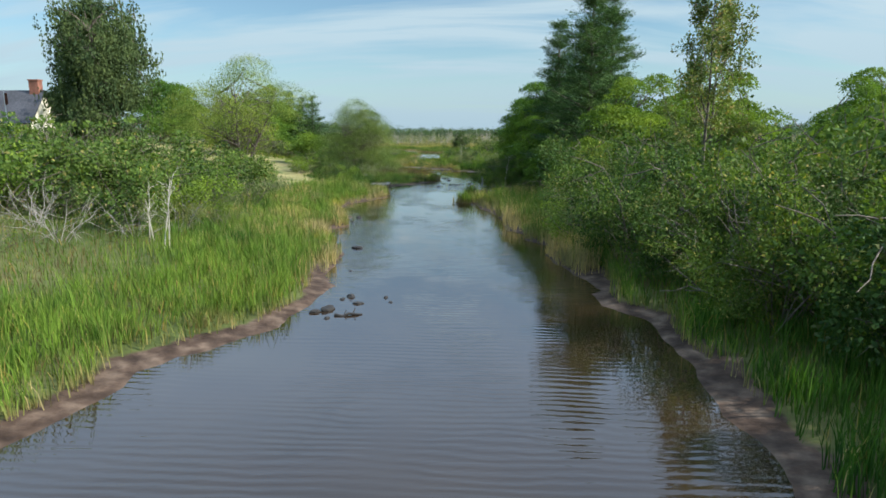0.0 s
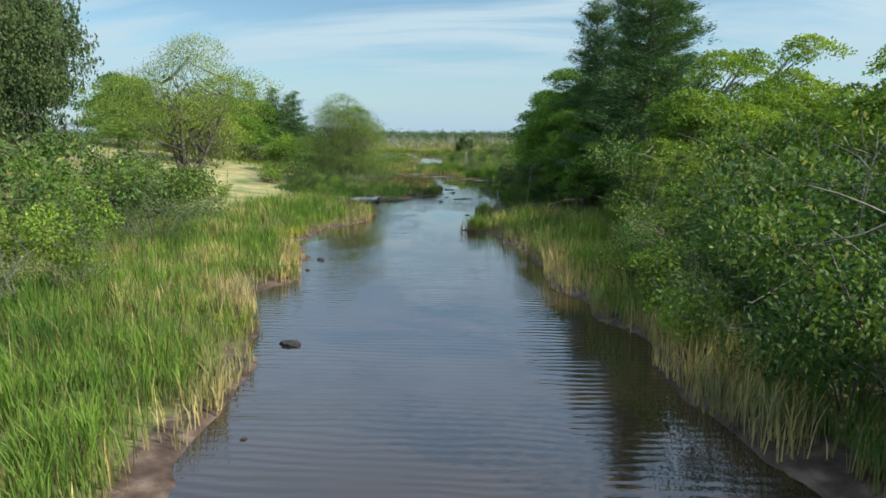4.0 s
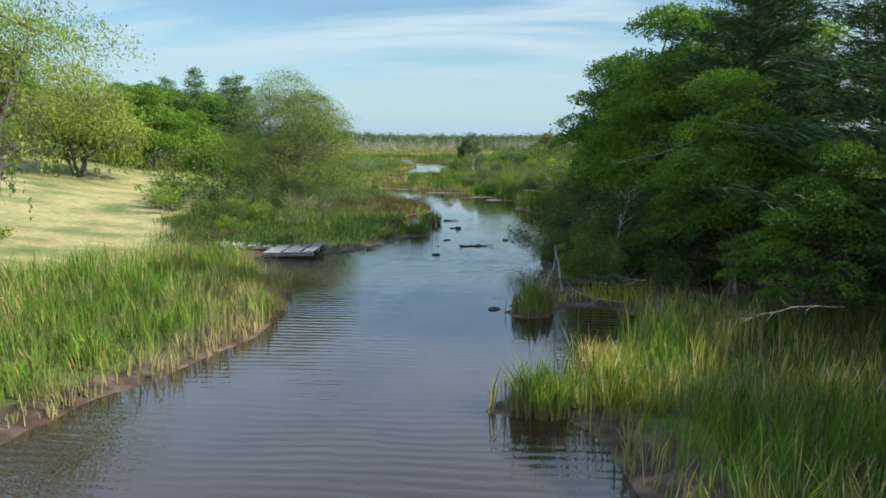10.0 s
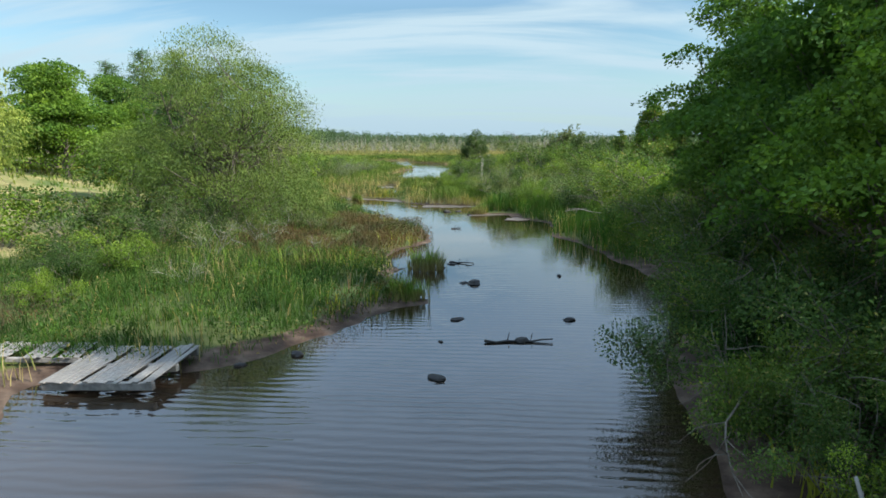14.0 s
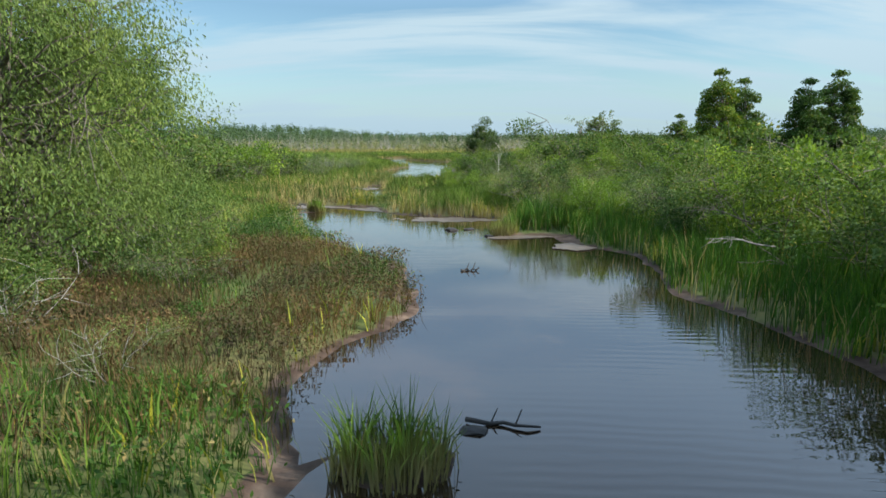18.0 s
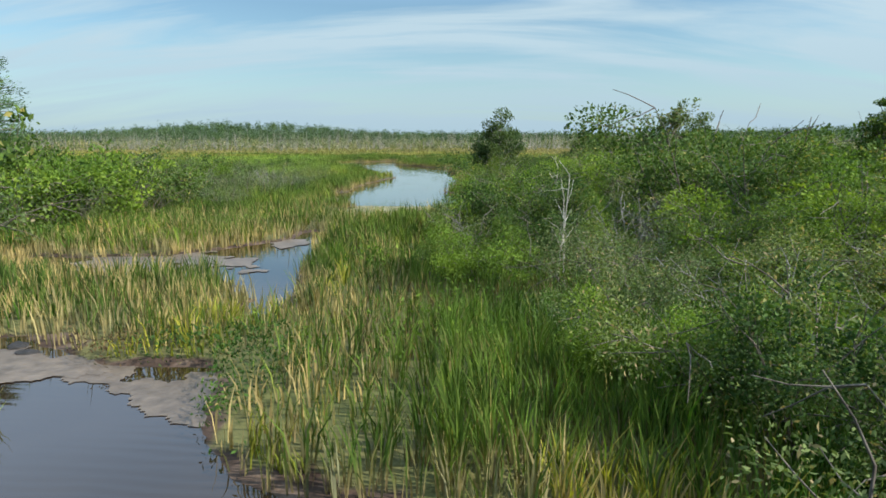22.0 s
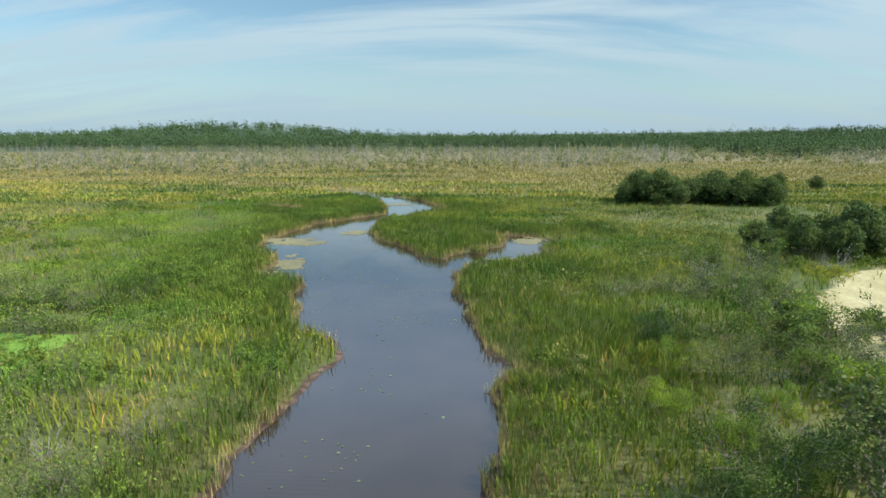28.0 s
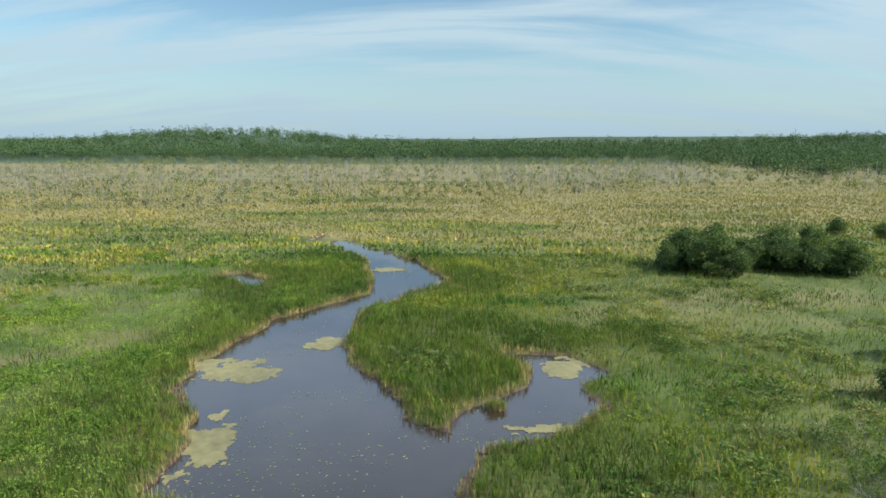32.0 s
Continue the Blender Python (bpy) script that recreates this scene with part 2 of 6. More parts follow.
def water_material():
    m, t, p = material("river_water")
    silt = ramp_of(t, pos_noise(t, 0.16, 4.0), [(0.35, (0.018, 0.011, 0.006)), (0.7, (0.029, 0.019, 0.011))])
    t.links.new(silt, p.inputs["Base Color"])
    p.inputs["Roughness"].default_value = 0.02
    p.inputs["IOR"].default_value = 1.40
    p.inputs["Coat Weight"].default_value, p.inputs["Coat IOR"].default_value, p.inputs["Coat Roughness"].default_value = 0.6, 1.34, 0.02
    wv = nd(t, "ShaderNodeTexWave", Scale=0.95, Distortion=7.0, Detail=3.0, Detail_Scale=0.6, Detail_Roughness=0.5)
    wv.bands_direction = "Y"
    wg, wm = t.nodes.new("ShaderNodeNewGeometry"), t.nodes.new("ShaderNodeMapping")
    wm.inputs["Scale"].default_value, wm.inputs["Rotation"].default_value = (0.45, 1, 1), (0, 0, radians(6))
    t.links.new(wg.outputs["Position"], wm.inputs[0])
    t.links.new(wm.outputs[0], wv.inputs["Vector"])
    small = pos_noise(t, 1.0, 2.0, (1.2, 4.5, 1))
    calm = ramp_of(t, pos_noise(t, 0.11, 2.0, (1.6, 0.7, 1)), [(0.38, (0.12, 0.12, 0.12)), (0.58, (1, 1, 1))])
    h = mixc(t, 0.6, wv.outputs["Fac"], small)
    b1 = nd(t, "ShaderNodeBump", Distance=0.017)
    st = t.nodes.new("ShaderNodeMath")
    st.operation = "MULTIPLY"
    st.inputs[1].default_value = 1.0
    g = t.nodes.new("ShaderNodeNewGeometry")
    sp = t.nodes.new("ShaderNodeSeparateXYZ")
    t.links.new(g.outputs["Position"], sp.inputs[0])
    lee = t.nodes.new("ShaderNodeMapRange")
    lee.inputs["From Min"].default_value, lee.inputs["From Max"].default_value = 84.0, 102.0
    lee.inputs["To Min"].default_value, lee.inputs["To Max"].default_value = 1.0, 0.25
    t.links.new(sp.outputs["Y"], lee.inputs["Value"])
    open_water = t.nodes.new("ShaderNodeMath")
    open_water.operation = "MULTIPLY"
    t.links.new(calm, open_water.inputs[0])
    t.links.new(lee.outputs[0], open_water.inputs[1])
    t.links.new(open_water.outputs[0], st.inputs[0])
    t.links.new(st.outputs[0], b1.inputs["Strength"])
    t.links.new(h, b1.inputs["Height"])
    t.links.new(b1.outputs[0], p.inputs["Normal"])
    t.links.new(b1.outputs[0], p.inputs["Coat Normal"])
    return m


M = {
    "ground": ground_material(),
    "water": water_material(),
    "lush": leafy("lush_cattail_leaf", (0.016, 0.056, 0.009), (0.085, 0.165, 0.026), (0.22, 0.19, 0.06), 0.05, 0.3, 0.3, 0),
    "meadow": leafy("meadow_blade", (0.012, 0.040, 0.008), (0.065, 0.125, 0.022), (0.14, 0.12, 0.05), 0.06, 0.3, 0.4, 0),
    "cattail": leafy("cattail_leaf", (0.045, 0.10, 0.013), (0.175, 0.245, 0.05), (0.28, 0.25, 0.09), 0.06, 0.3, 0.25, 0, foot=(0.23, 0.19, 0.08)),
    "straw": leafy("dry_cattail", (0.20, 0.16, 0.075), (0.42, 0.36, 0.20), None, 0, 0.3, 0.4, 0),
    "sedge": leafy("sedge_blade", (0.04, 0.08, 0.012), (0.125, 0.17, 0.038), (0.22, 0.17, 0.07), 0.12, 0.3, 0.12, 0),
    "golden": leafy("yellowing_sedge", (0.20, 0.21, 0.03), (0.38, 0.33, 0.06), None, 0, 0.35, 0.4, 0),
    "rust": leafy("rusty_sedge", (0.065, 0.046, 0.026), (0.135, 0.096, 0.054), (0.07, 0.10, 0.03), 0.2, 0.3, 0.3, 0),
    "marsh": leafy("marsh_grass", (0.05, 0.09, 0.013), (0.17, 0.21, 0.042), (0.20, 0.18, 0.075), 0.10, 0.25, 0.11, 0, True),
    "shrub": leafy("shrub_leaf", (0.028, 0.062, 0.018), (0.118, 0.168, 0.048), (0.20, 0.20, 0.08), 0.08, 0.3, 0.3, 1.0),
    "greyshrub": leafy("grey_green_leaf", (0.065, 0.095, 0.038), (0.18, 0.21, 0.095), (0.25, 0.21, 0.14), 0.12, 0.3, 0.2, 0.6),
    "bright": leafy("bright_leaf", (0.08, 0.135, 0.02), (0.215, 0.28, 0.055), None, 0, 0.4, 0.3, 0.5),
    "lime": leafy("lime_leaf", (0.12, 0.19, 0.035), (0.26, 0.32, 0.08), None, 0, 0.35, 0.15, 0),
    "pine": leafy("pine_needle", (0.030, 0.072, 0.028), (0.10, 0.16, 0.06), None, 0, 0.12, 0.3, 0.3),
    "willow": leafy("willow_leaf", (0.13, 0.17, 0.035), (0.30, 0.33, 0.10), None, 0, 0.4, 0.25, 0.4),
    "greywillow": leafy("grey_willow_leaf", (0.06, 0.098, 0.034), (0.19, 0.235, 0.075), None, 0, 0.35, 0.3, 0.3),
    "broad": leafy("broad_leaf", (0.046, 0.105, 0.024), (0.155, 0.235, 0.053), None, 0, 0.44, 0.3, 0.6),
    "weeping": leafy("weeping_leaf", (0.035, 0.06, 0.028), (0.10, 0.13, 0.065), None, 0, 0.25, 0.3, 0.3),
    "lonely": leafy("dull_green_leaf", (0.035, 0.062, 0.025), (0.12, 0.155, 0.065), None, 0, 0.3, 0.3, 0.2),
    "farleaf": leafy("far_leaf", (0.035, 0.062, 0.032), (0.085, 0.125, 0.06), None, 0, 0.2, 0.06, 0),
    "herb": leafy("herb_leaf", (0.024, 0.062, 0.014), (0.075, 0.13, 0.030), (0.20, 0.17, 0.08), 0.12, 0.3, 0.3, 0),
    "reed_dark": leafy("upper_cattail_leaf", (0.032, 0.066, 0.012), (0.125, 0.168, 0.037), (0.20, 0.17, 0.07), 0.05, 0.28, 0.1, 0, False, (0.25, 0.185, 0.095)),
    "farmarsh": leafy("far_marsh_blade", (0.10, 0.135, 0.026), (0.21, 0.215, 0.065), (0.20, 0.18, 0.10), 0.15, 0.2, 0.02, 0, True),
    "thinleaf": leafy("half_dead_leaf", (0.09, 0.105, 0.05), (0.20, 0.21, 0.11), (0.27, 0.24, 0.17), 0.2, 0.3, 0.03, 0),
    "bark": rough_stuff("bark", (0.05, 0.04, 0.03), (0.17, 0.145, 0.115), 5.0, 0.95, 0.8, (1, 1, 0.3)),
    "palebark": rough_stuff("pale_bark", (0.30, 0.27, 0.22), (0.52, 0.48, 0.41), 6.0, 0.9, 0.5, (1, 1, 0.4)),
    "deadwood": rough_stuff("dead_wood", (0.12, 0.11, 0.095), (0.29, 0.27, 0.24), 2.0, 0.9, 0.4, (1, 1, 0.3)),
    "snag": rough_stuff("bleached_snag", (0.13, 0.13, 0.10), (0.27, 0.26, 0.215), 0.6, 0.9, 0.2),
    "rock": rough_stuff("wet_rock", (0.006, 0.005, 0.005), (0.022, 0.019, 0.016), 5.0, 0.8, 0.9),
    "plank": rough_stuff("weathered_plank", (0.13, 0.12, 0.105), (0.27, 0.25, 0.225), 6.0, 0.85, 0.4, (1, 6, 1)),
    "weed": rough_stuff("duckweed", (0.10, 0.088, 0.03), (0.18, 0.155, 0.06), 1.2, 0.6, 0.1),
    "scum": rough_stuff("mud_scum", (0.07, 0.052, 0.036), (0.15, 0.115, 0.083), 2.6, 0.45, 0.5),
    "pad": leafy("lily_pad", (0.05, 0.075, 0.04), (0.13, 0.155, 0.10), None, 0, 0.0, 0.4, 0),
    "roof": rough_stuff("slate_roof", (0.035, 0.037, 0.045), (0.07, 0.072, 0.085), 3.0, 0.8, 0.3),
    "wall": rough_stuff("cream_paint", (0.60, 0.55, 0.42), (0.72, 0.67, 0.53), 2.0, 0.7, 0.1),
    "brick": rough_stuff("brick", (0.16, 0.06, 0.04), (0.28, 0.12, 0.08), 8.0, 0.9, 0.5),
    "white": rough_stuff("white_paint", (0.70, 0.70, 0.68), (0.8, 0.8, 0.78), 3.0, 0.5, 0.05),
    "dark": rough_stuff("dark_glass", (0.015, 0.018, 0.02), (0.03, 0.035, 0.04), 1.0, 0.1, 0.0),
}

# ---- helpers of this scene ----
R = np.random.default_rng(7)


def mesh_of(name, verts, faces, mat):
    """A mesh from arrays: verts n x 3, faces n x 3 or n x 4."""
    me = bpy.data.meshes.new(name)
    verts, faces = np.asarray(verts, np.float32), np.asarray(faces, np.int32)
    k = faces.shape[1]
    me.vertices.add(len(verts))
    me.vertices.foreach_set("co", verts.ravel())
    me.loops.add(faces.size)
    me.loops.foreach_set("vertex_index", faces.ravel())
    me.polygons.add(len(faces))
    me.polygons.foreach_set("loop_start", np.arange(0, faces.size, k, dtype=np.int32))
    me.update(calc_edges=True)
    me.materials.append(mat)
    return me


def part(name, me, parent, label=""):
    ob = new(name, me)
    ob.parent = parent
    return tagged(ob, label)


def thing(name, label, category, group="", m=None):
    ob = new(name)
    ob.empty_display_size = 0.3
    if m is not None:
        ob.matrix_basis = m
    return tagged(ob, label, category, group)


def from_bm(name, bm, mat):
    me = bpy.data.meshes.new(name)
    bm.to_mesh(me)
    bm.free()
    me.materials.append(mat)
    return me


def box_mesh(name, lo, hi, mat, bevel=0.02):
    bm = bmesh.new()
    bmesh.ops.create_cube(bm, size=1.0)
    lo, hi = Vector(lo), Vector(hi)
    for v in bm.verts:
        v.co = Vector([(lo[i] + hi[i]) / 2 + v.co[i] * (hi[i] - lo[i]) for i in range(3)])
    if bevel:
        bmesh.ops.bevel(bm, geom=bm.edges[:], offset=bevel, segments=1, affect="EDGES")
    return from_bm(name, bm, mat)


def prism_mesh(name, outline, axis_from, axis_to, mat):
    """An outline in x and z, drawn out along y."""
    n = len(outline)
    vs = [(x, y, z) for y in (axis_from, axis_to) for x, z in outline]
    bm = bmesh.new()
    b = [bm.verts.new(v) for v in vs]
    bm.faces.new(b[:n])
    bm.faces.new(b[n:][::-1])
    for i in range(n):
        bm.faces.new((b[i], b[i + n], b[(i + 1) % n + n], b[(i + 1) % n]))
    bmesh.ops.recalc_face_normals(bm, faces=bm.faces[:])
    return from_bm(name, bm, mat)


def vnoise(x, y, scale, seed=0):
    """Smooth lattice noise, 0 to 1."""
    tab = np.random.default_rng(1000 + seed).random((64, 64))
    u, v = np.asarray(x, float) / scale, np.asarray(y, float) / scale
    i, j = np.floor(u).astype(int), np.floor(v).astype(int)
    fu, fv = u - i, v - j
    fu, fv = fu * fu * (3 - 2 * fu), fv * fv * (3 - 2 * fv)
    a, b = tab[i % 64, j % 64], tab[(i + 1) % 64, j % 64]
    c, d = tab[i % 64, (j + 1) % 64], tab[(i + 1) % 64, (j + 1) % 64]
    return (a * (1 - fu) + b * fu) * (1 - fv) + (c * (1 - fu) + d * fu) * fv


def smooth(a, b, x):
    u = np.clip((np.asarray(x, float) - a) / (b - a), 0, 1)
    return u * u * (3 - 2 * u)


# ---- the plan: river outlines in metres ----
RIVER_W = [(-11.5, -40), (-11, -5), (-10.6, 11), (-10.1, 15), (-9.2, 18), (-8.1, 20.4), (-6.4, 22.6), (-6.0, 26), (-6.5, 33), (-7.2, 39.5), (-8.3, 42), (-9.9, 45.5), (-8.2, 48.6), (-8.9, 51), (-8.7, 53.6), (-11, 58.5), (-10.8, 63.3), (-9.4, 67), (-8.4, 71), (-7.7, 74.2), (-9.3, 78.6), (-12.6, 82), (-12.4, 85.6), (-9.4, 86.8), (-7.2, 88.5), (-5.3, 92.2), (-3.8, 94.9), (-4.2, 98.4), (-5.4, 101.8), (-5.6, 105.0), (-3.6, 109.8), (-4.2, 116.0), (-6.9, 119.2), (-9.5, 122.9), (-10.0, 126.5), (-12.6, 132.0), (-13.9, 137.1)]
RIVER_N = [(-16.0, 137.7), (-16.9, 138.9), (-15.1, 141.4), (-13.9, 140.8), (-11.7, 138.7), (-8.5, 138.6), (-6.9, 135.4), (-6.0, 133.8), (-2.3, 132.3), (0.4, 131.5), (1.0, 129.7), (-0.1, 127.3), (-0.7, 125.6), (0.1, 124.1), (2.2, 124.0), (3.7, 121.0), (4.9, 118.5), (4.8, 113.7)]
RIVER_E = [(5.1, 110.9), (6.8, 105.5), (6.8, 100.4), (7.1, 95.8), (5.6, 89.6), (3.4, 85), (2.9, 81.3), (1.6, 76.5), (1.1, 75.2), (1.0, 74), (2.3, 74.4), (4.2, 75.2), (6.0, 73.4), (4.2, 70), (1.9, 67.3), (0.9, 65.3), (1.4, 64.2), (2.2, 62.8), (3.0, 60.5), (3.2, 57.6), (3.4, 52.8), (4.1, 50.4), (4.3, 46.5), (5.0, 43.4), (5.7, 40.5), (6.2, 33.6), (6.4, 27.5), (7.4, 21), (7.5, 18.5), (7.0, 14), (7.3, 11), (7.5, -5), (8, -40)]
STREAM = [(-9.6, 143.5), (-8.2, 143.5), (-8.7, 146.9), (-10.0, 154.3), (-10.7, 161.8), (-11.8, 162.4), (-12.4, 158.6), (-14.2, 155.5), (-18.0, 153.5), (-22.8, 153.1), (-21.0, 149.6), (-14.9, 149.2), (-11.8, 148.1), (-10.0, 145.3)]
POOL_W = [(-16.7, 173.1), (-14.6, 175.4), (-14.2, 179.2), (-13.4, 184.0), (-15.9, 188.4), (-13.7, 191.1), (-15.0, 197.1), (-12.8, 209.5), (-11.4, 217.8), (-11.9, 219.0), (-16.4, 224.2), (-18.8, 231.9), (-19.7, 239.2), (-25.4, 240.8), (-24.5, 248.3), (-31.0, 259.7), (-31.1, 263.9), (-28.0, 279.5), (-20.5, 289.6), (-16.7, 294.7), (-17.9, 304.2), (-21.0, 320.7), (-31.1, 339.6), (-38.9, 339.9), (-37.9, 346.4), (-31.1, 344.5), (-22.8, 333.5), (-11.1, 318.5), (-4.7, 302.4), (-10.0, 295.5), (-16.7, 285.5)]
POOL_E = [(-17.2, 280.4), (-17.6, 271.2), (-15.5, 265.8), (-9.5, 257.5), (-8.4, 251.8), (-5.0, 249.6), (-3.5, 253.2), (2.5, 258.7), (4.0, 263.0), (1.4, 268.5), (7.9, 267.8), (11.6, 263.2), (7.6, 258.8), (8.7, 255.1), (6.3, 250.9), (-3.1, 246.9), (-4.1, 241.4), (-2.4, 224.1), (-1.9, 218.3), (0.5, 214.5), (-1.9, 210.8), (-1.6, 205.3), (-2.3, 198.4), (-4.0, 191.4), (-2.2, 186.5), (-2.3, 179.5), (-2.6, 174.2), (-6.3, 168.5), (-8.3, 167.6), (-12.0, 170.5)]
SIDE_POOL = [(-44.8, 304.2), (-42.1, 307.9), (-36.6, 304.2), (-34.3, 299.6), (-36.6, 297.4), (-39.3, 300.6)]
POND = [(-19.2, 308.8), (-11.8, 308.8), (-11.4, 311.6), (-18.7, 312.5)]
WATERS = [np.array(RIVER_W + RIVER_N + RIVER_E, float), np.array(STREAM, float), np.array(POOL_W + POOL_E, float), np.array(SIDE_POOL, float), np.array(POND, float)]


ISLETS = [(-3.3, 100.8, 1.2, 0.8), (-3.8, 94.7, 0.9, 0.7), (1.0, 65.0, 0.9, 0.7), (1.9, 74.0, 1.0, 0.7), (-0.5, 254.3, 1.0, 0.7), (-12.4, 135.7, 0.8, 0.6), (-12.9, 175.5, 2.2, 1.1), (0.2, 125.0, 0.9, 0.7)]


def shore(x, y):
    """Metres from the nearest waterline: positive on land, negative on water."""
    x, y = np.asarray(x, float).ravel(), np.asarray(y, float).ravel()
    wx = x + 1.5 * (vnoise(x, y, 2.6, 5) - 0.5) + 0.35 * (vnoise(x, y, 0.7, 6) - 0.5)
    wy = y + 0.9 * (vnoise(x, y, 2.3, 7) - 0.5)
    best = np.full(x.shape, 1e9)
    inside = np.zeros(x.shape, bool)
    for poly in WATERS:
        near = (x > poly[:, 0].min() - 45) & (x < poly[:, 0].max() + 45) & (y > poly[:, 1].min() - 45) & (y < poly[:, 1].max() + 45)
        px, py = wx[near], wy[near]
        b, ins = np.full(px.shape, 2025.0), np.zeros(px.shape, bool)
        for (ax, ay), (bx, by) in zip(poly, np.roll(poly, -1, 0)):
            ex, ey = bx - ax, by - ay
            u = np.clip(((px - ax) * ex + (py - ay) * ey) / (ex * ex + ey * ey), 0, 1)
            b = np.minimum(b, (px - ax - u * ex) ** 2 + (py - ay - u * ey) ** 2)
            if ey:
                ins ^= ((ay > py) != (by > py)) & (px < ax + ex * (py - ay) / ey)
        best[near] = np.minimum(best[near], b)
        inside[near] |= ins
    sd = np.where(inside, -1, 1) * np.sqrt(np.minimum(best, 2025))
    for ix, iy, rx, ry in ISLETS:
        near = (np.abs(x - ix) < 4) & (np.abs(y - iy) < 4)
        sd[near] = np.maximum(sd[near], (1 - np.hypot((wx[near] - ix) / rx, (wy[near] - iy) / ry)) * min(rx, ry))
    return sd


def rise(x, y):
    """The dry ground that climbs from the marsh on the house's side and far off."""
    x, y = np.asarray(x, float), np.asarray(y, float)
    west = smooth(-14, -75, x) * (1 - smooth(126, 172, y)) * 6.0
    east = smooth(9, 40, x) * (1 - smooth(105, 155, y)) * 1.5
    hill = 26 * np.exp(-(((x + 430) / 210) ** 2 + ((y - 1330) / 240) ** 2)) + 10 * smooth(900, 1900, y) + 16 * smooth(250, 900, x) * smooth(700, 1500, y)
    return west + east + hill


def height(x, y, sd=None):
    x, y = np.asarray(x, float), np.asarray(y, float)
    if sd is None:
        sd = shore(x, y).reshape(x.shape)
    base = np.where(sd > 0, 0.34 * (1 - np.exp(-np.maximum(sd, 0) * 0.55)), 0.30 * np.maximum(sd, -4.0))
    return base + (rise(x, y) + 0.25 * (vnoise(x, y, 9, 1) - 0.5) * smooth(2, 9, sd)) * smooth(0.3, 6, sd)


def lawn_mask(x, y):
    a = smooth(-18, -22, x + 5 * (vnoise(x, y, 7, 3) - 0.5) + 0.35 * np.maximum(y - 92, 0) + 0.5 * np.maximum(74 - y, 0))
    return a * smooth(64, 76, y + 5 * (vnoise(x, y, 8, 4) - 0.5)) * (1 - smooth(130, 147, y))


def sand_mask(x, y):
    w = 5 * (vnoise(x, y, 6, 8) - 0.5)
    u, v = (x - 40) * 0.62 + (y - 229) * 0.78, (x - 40) * 0.78 - (y - 229) * 0.62
    return 1 - smooth(0.85, 1.05, np.hypot(u / 24, (v + 0.4 * w) / 9.5))


def wood_under(x, y):
    """Ground in the deep shade of the trees on the east bank, where little grows."""
    return np.maximum(smooth(7.5, 9.5, x) * smooth(70, 76, y), smooth(2.2, 3.6, x) * smooth(72.5, 75, y)) * (1 - smooth(100, 107, y))


def green_mask(x, y):
    w = 4 * (vnoise(x, y, 6, 9) - 0.5)
    return 1 - smooth(0.85, 1.05, np.maximum(np.abs(x + 52) / 21, np.abs(y - 213 + 0.5 * w + 0.12 * (x + 40)) / 9))


def stretch(lo, hi, step, out_lo, out_hi, grow=1.16):
    mid = list(np.arange(lo, hi + 1e-6, step))
    a, d = [lo], step
    while a[0] > out_lo:
        d *= grow
        a.insert(0, a[0] - d)
    b, d = [hi], step
    while b[-1] < out_hi:
        d *= grow
        b.append(b[-1] + d)
    return np.array(a[:-1] + mid + b[1:])


def build_ground():
    xs, ys = stretch(-46, 22, 0.55, -3200, 3200), stretch(0, 300, 0.65, -500, 4200)
    gx, gy = np.meshgrid(xs, ys)
    sd = shore(gx, gy).reshape(gx.shape)
    gz = height(gx, gy, sd)
    v = np.stack([gx, gy, gz], -1).reshape(-1, 3)
    nx, ny = len(xs), len(ys)
    i = (np.arange(ny - 1)[:, None] * nx + np.arange(nx - 1)).ravel()
    me = mesh_of("ground", v, np.stack([i, i + 1, i + nx + 1, i + nx], 1), M["ground"])
    me.polygons.foreach_set("use_smooth", np.ones(len(me.polygons), bool))
    masks = {"lawn": lawn_mask(gx, gy), "sand": sand_mask(gx, gy), "green": green_mask(gx, gy), "wood": smooth(690, 790, gy), "mud": np.maximum(1 - smooth(0.9, 1.9, (sd + 0.9 * (vnoise(gx, gy, 1.7, 19) - 0.5)) * (1 + 1.6 * smooth(92, 100, gy))), wood_under(gx, gy))}
    for k, val in masks.items():
        me.attributes.new(k, "FLOAT", "POINT").data.foreach_set("value", val.ravel().astype(np.float32))
    tagged(new("ground", me), "marsh, mud banks and dry mown lawn in one sheet", "ground", kind="structure")


build_ground()
water = mesh_of("water", [(-120, -60, 0), (110, -60, 0), (110, 400, 0), (-120, 400, 0)], [(0, 1, 2, 3)], M["water"])
tagged(new("water", water), "brown rippled river water reflecting the sky", "river", kind="structure")


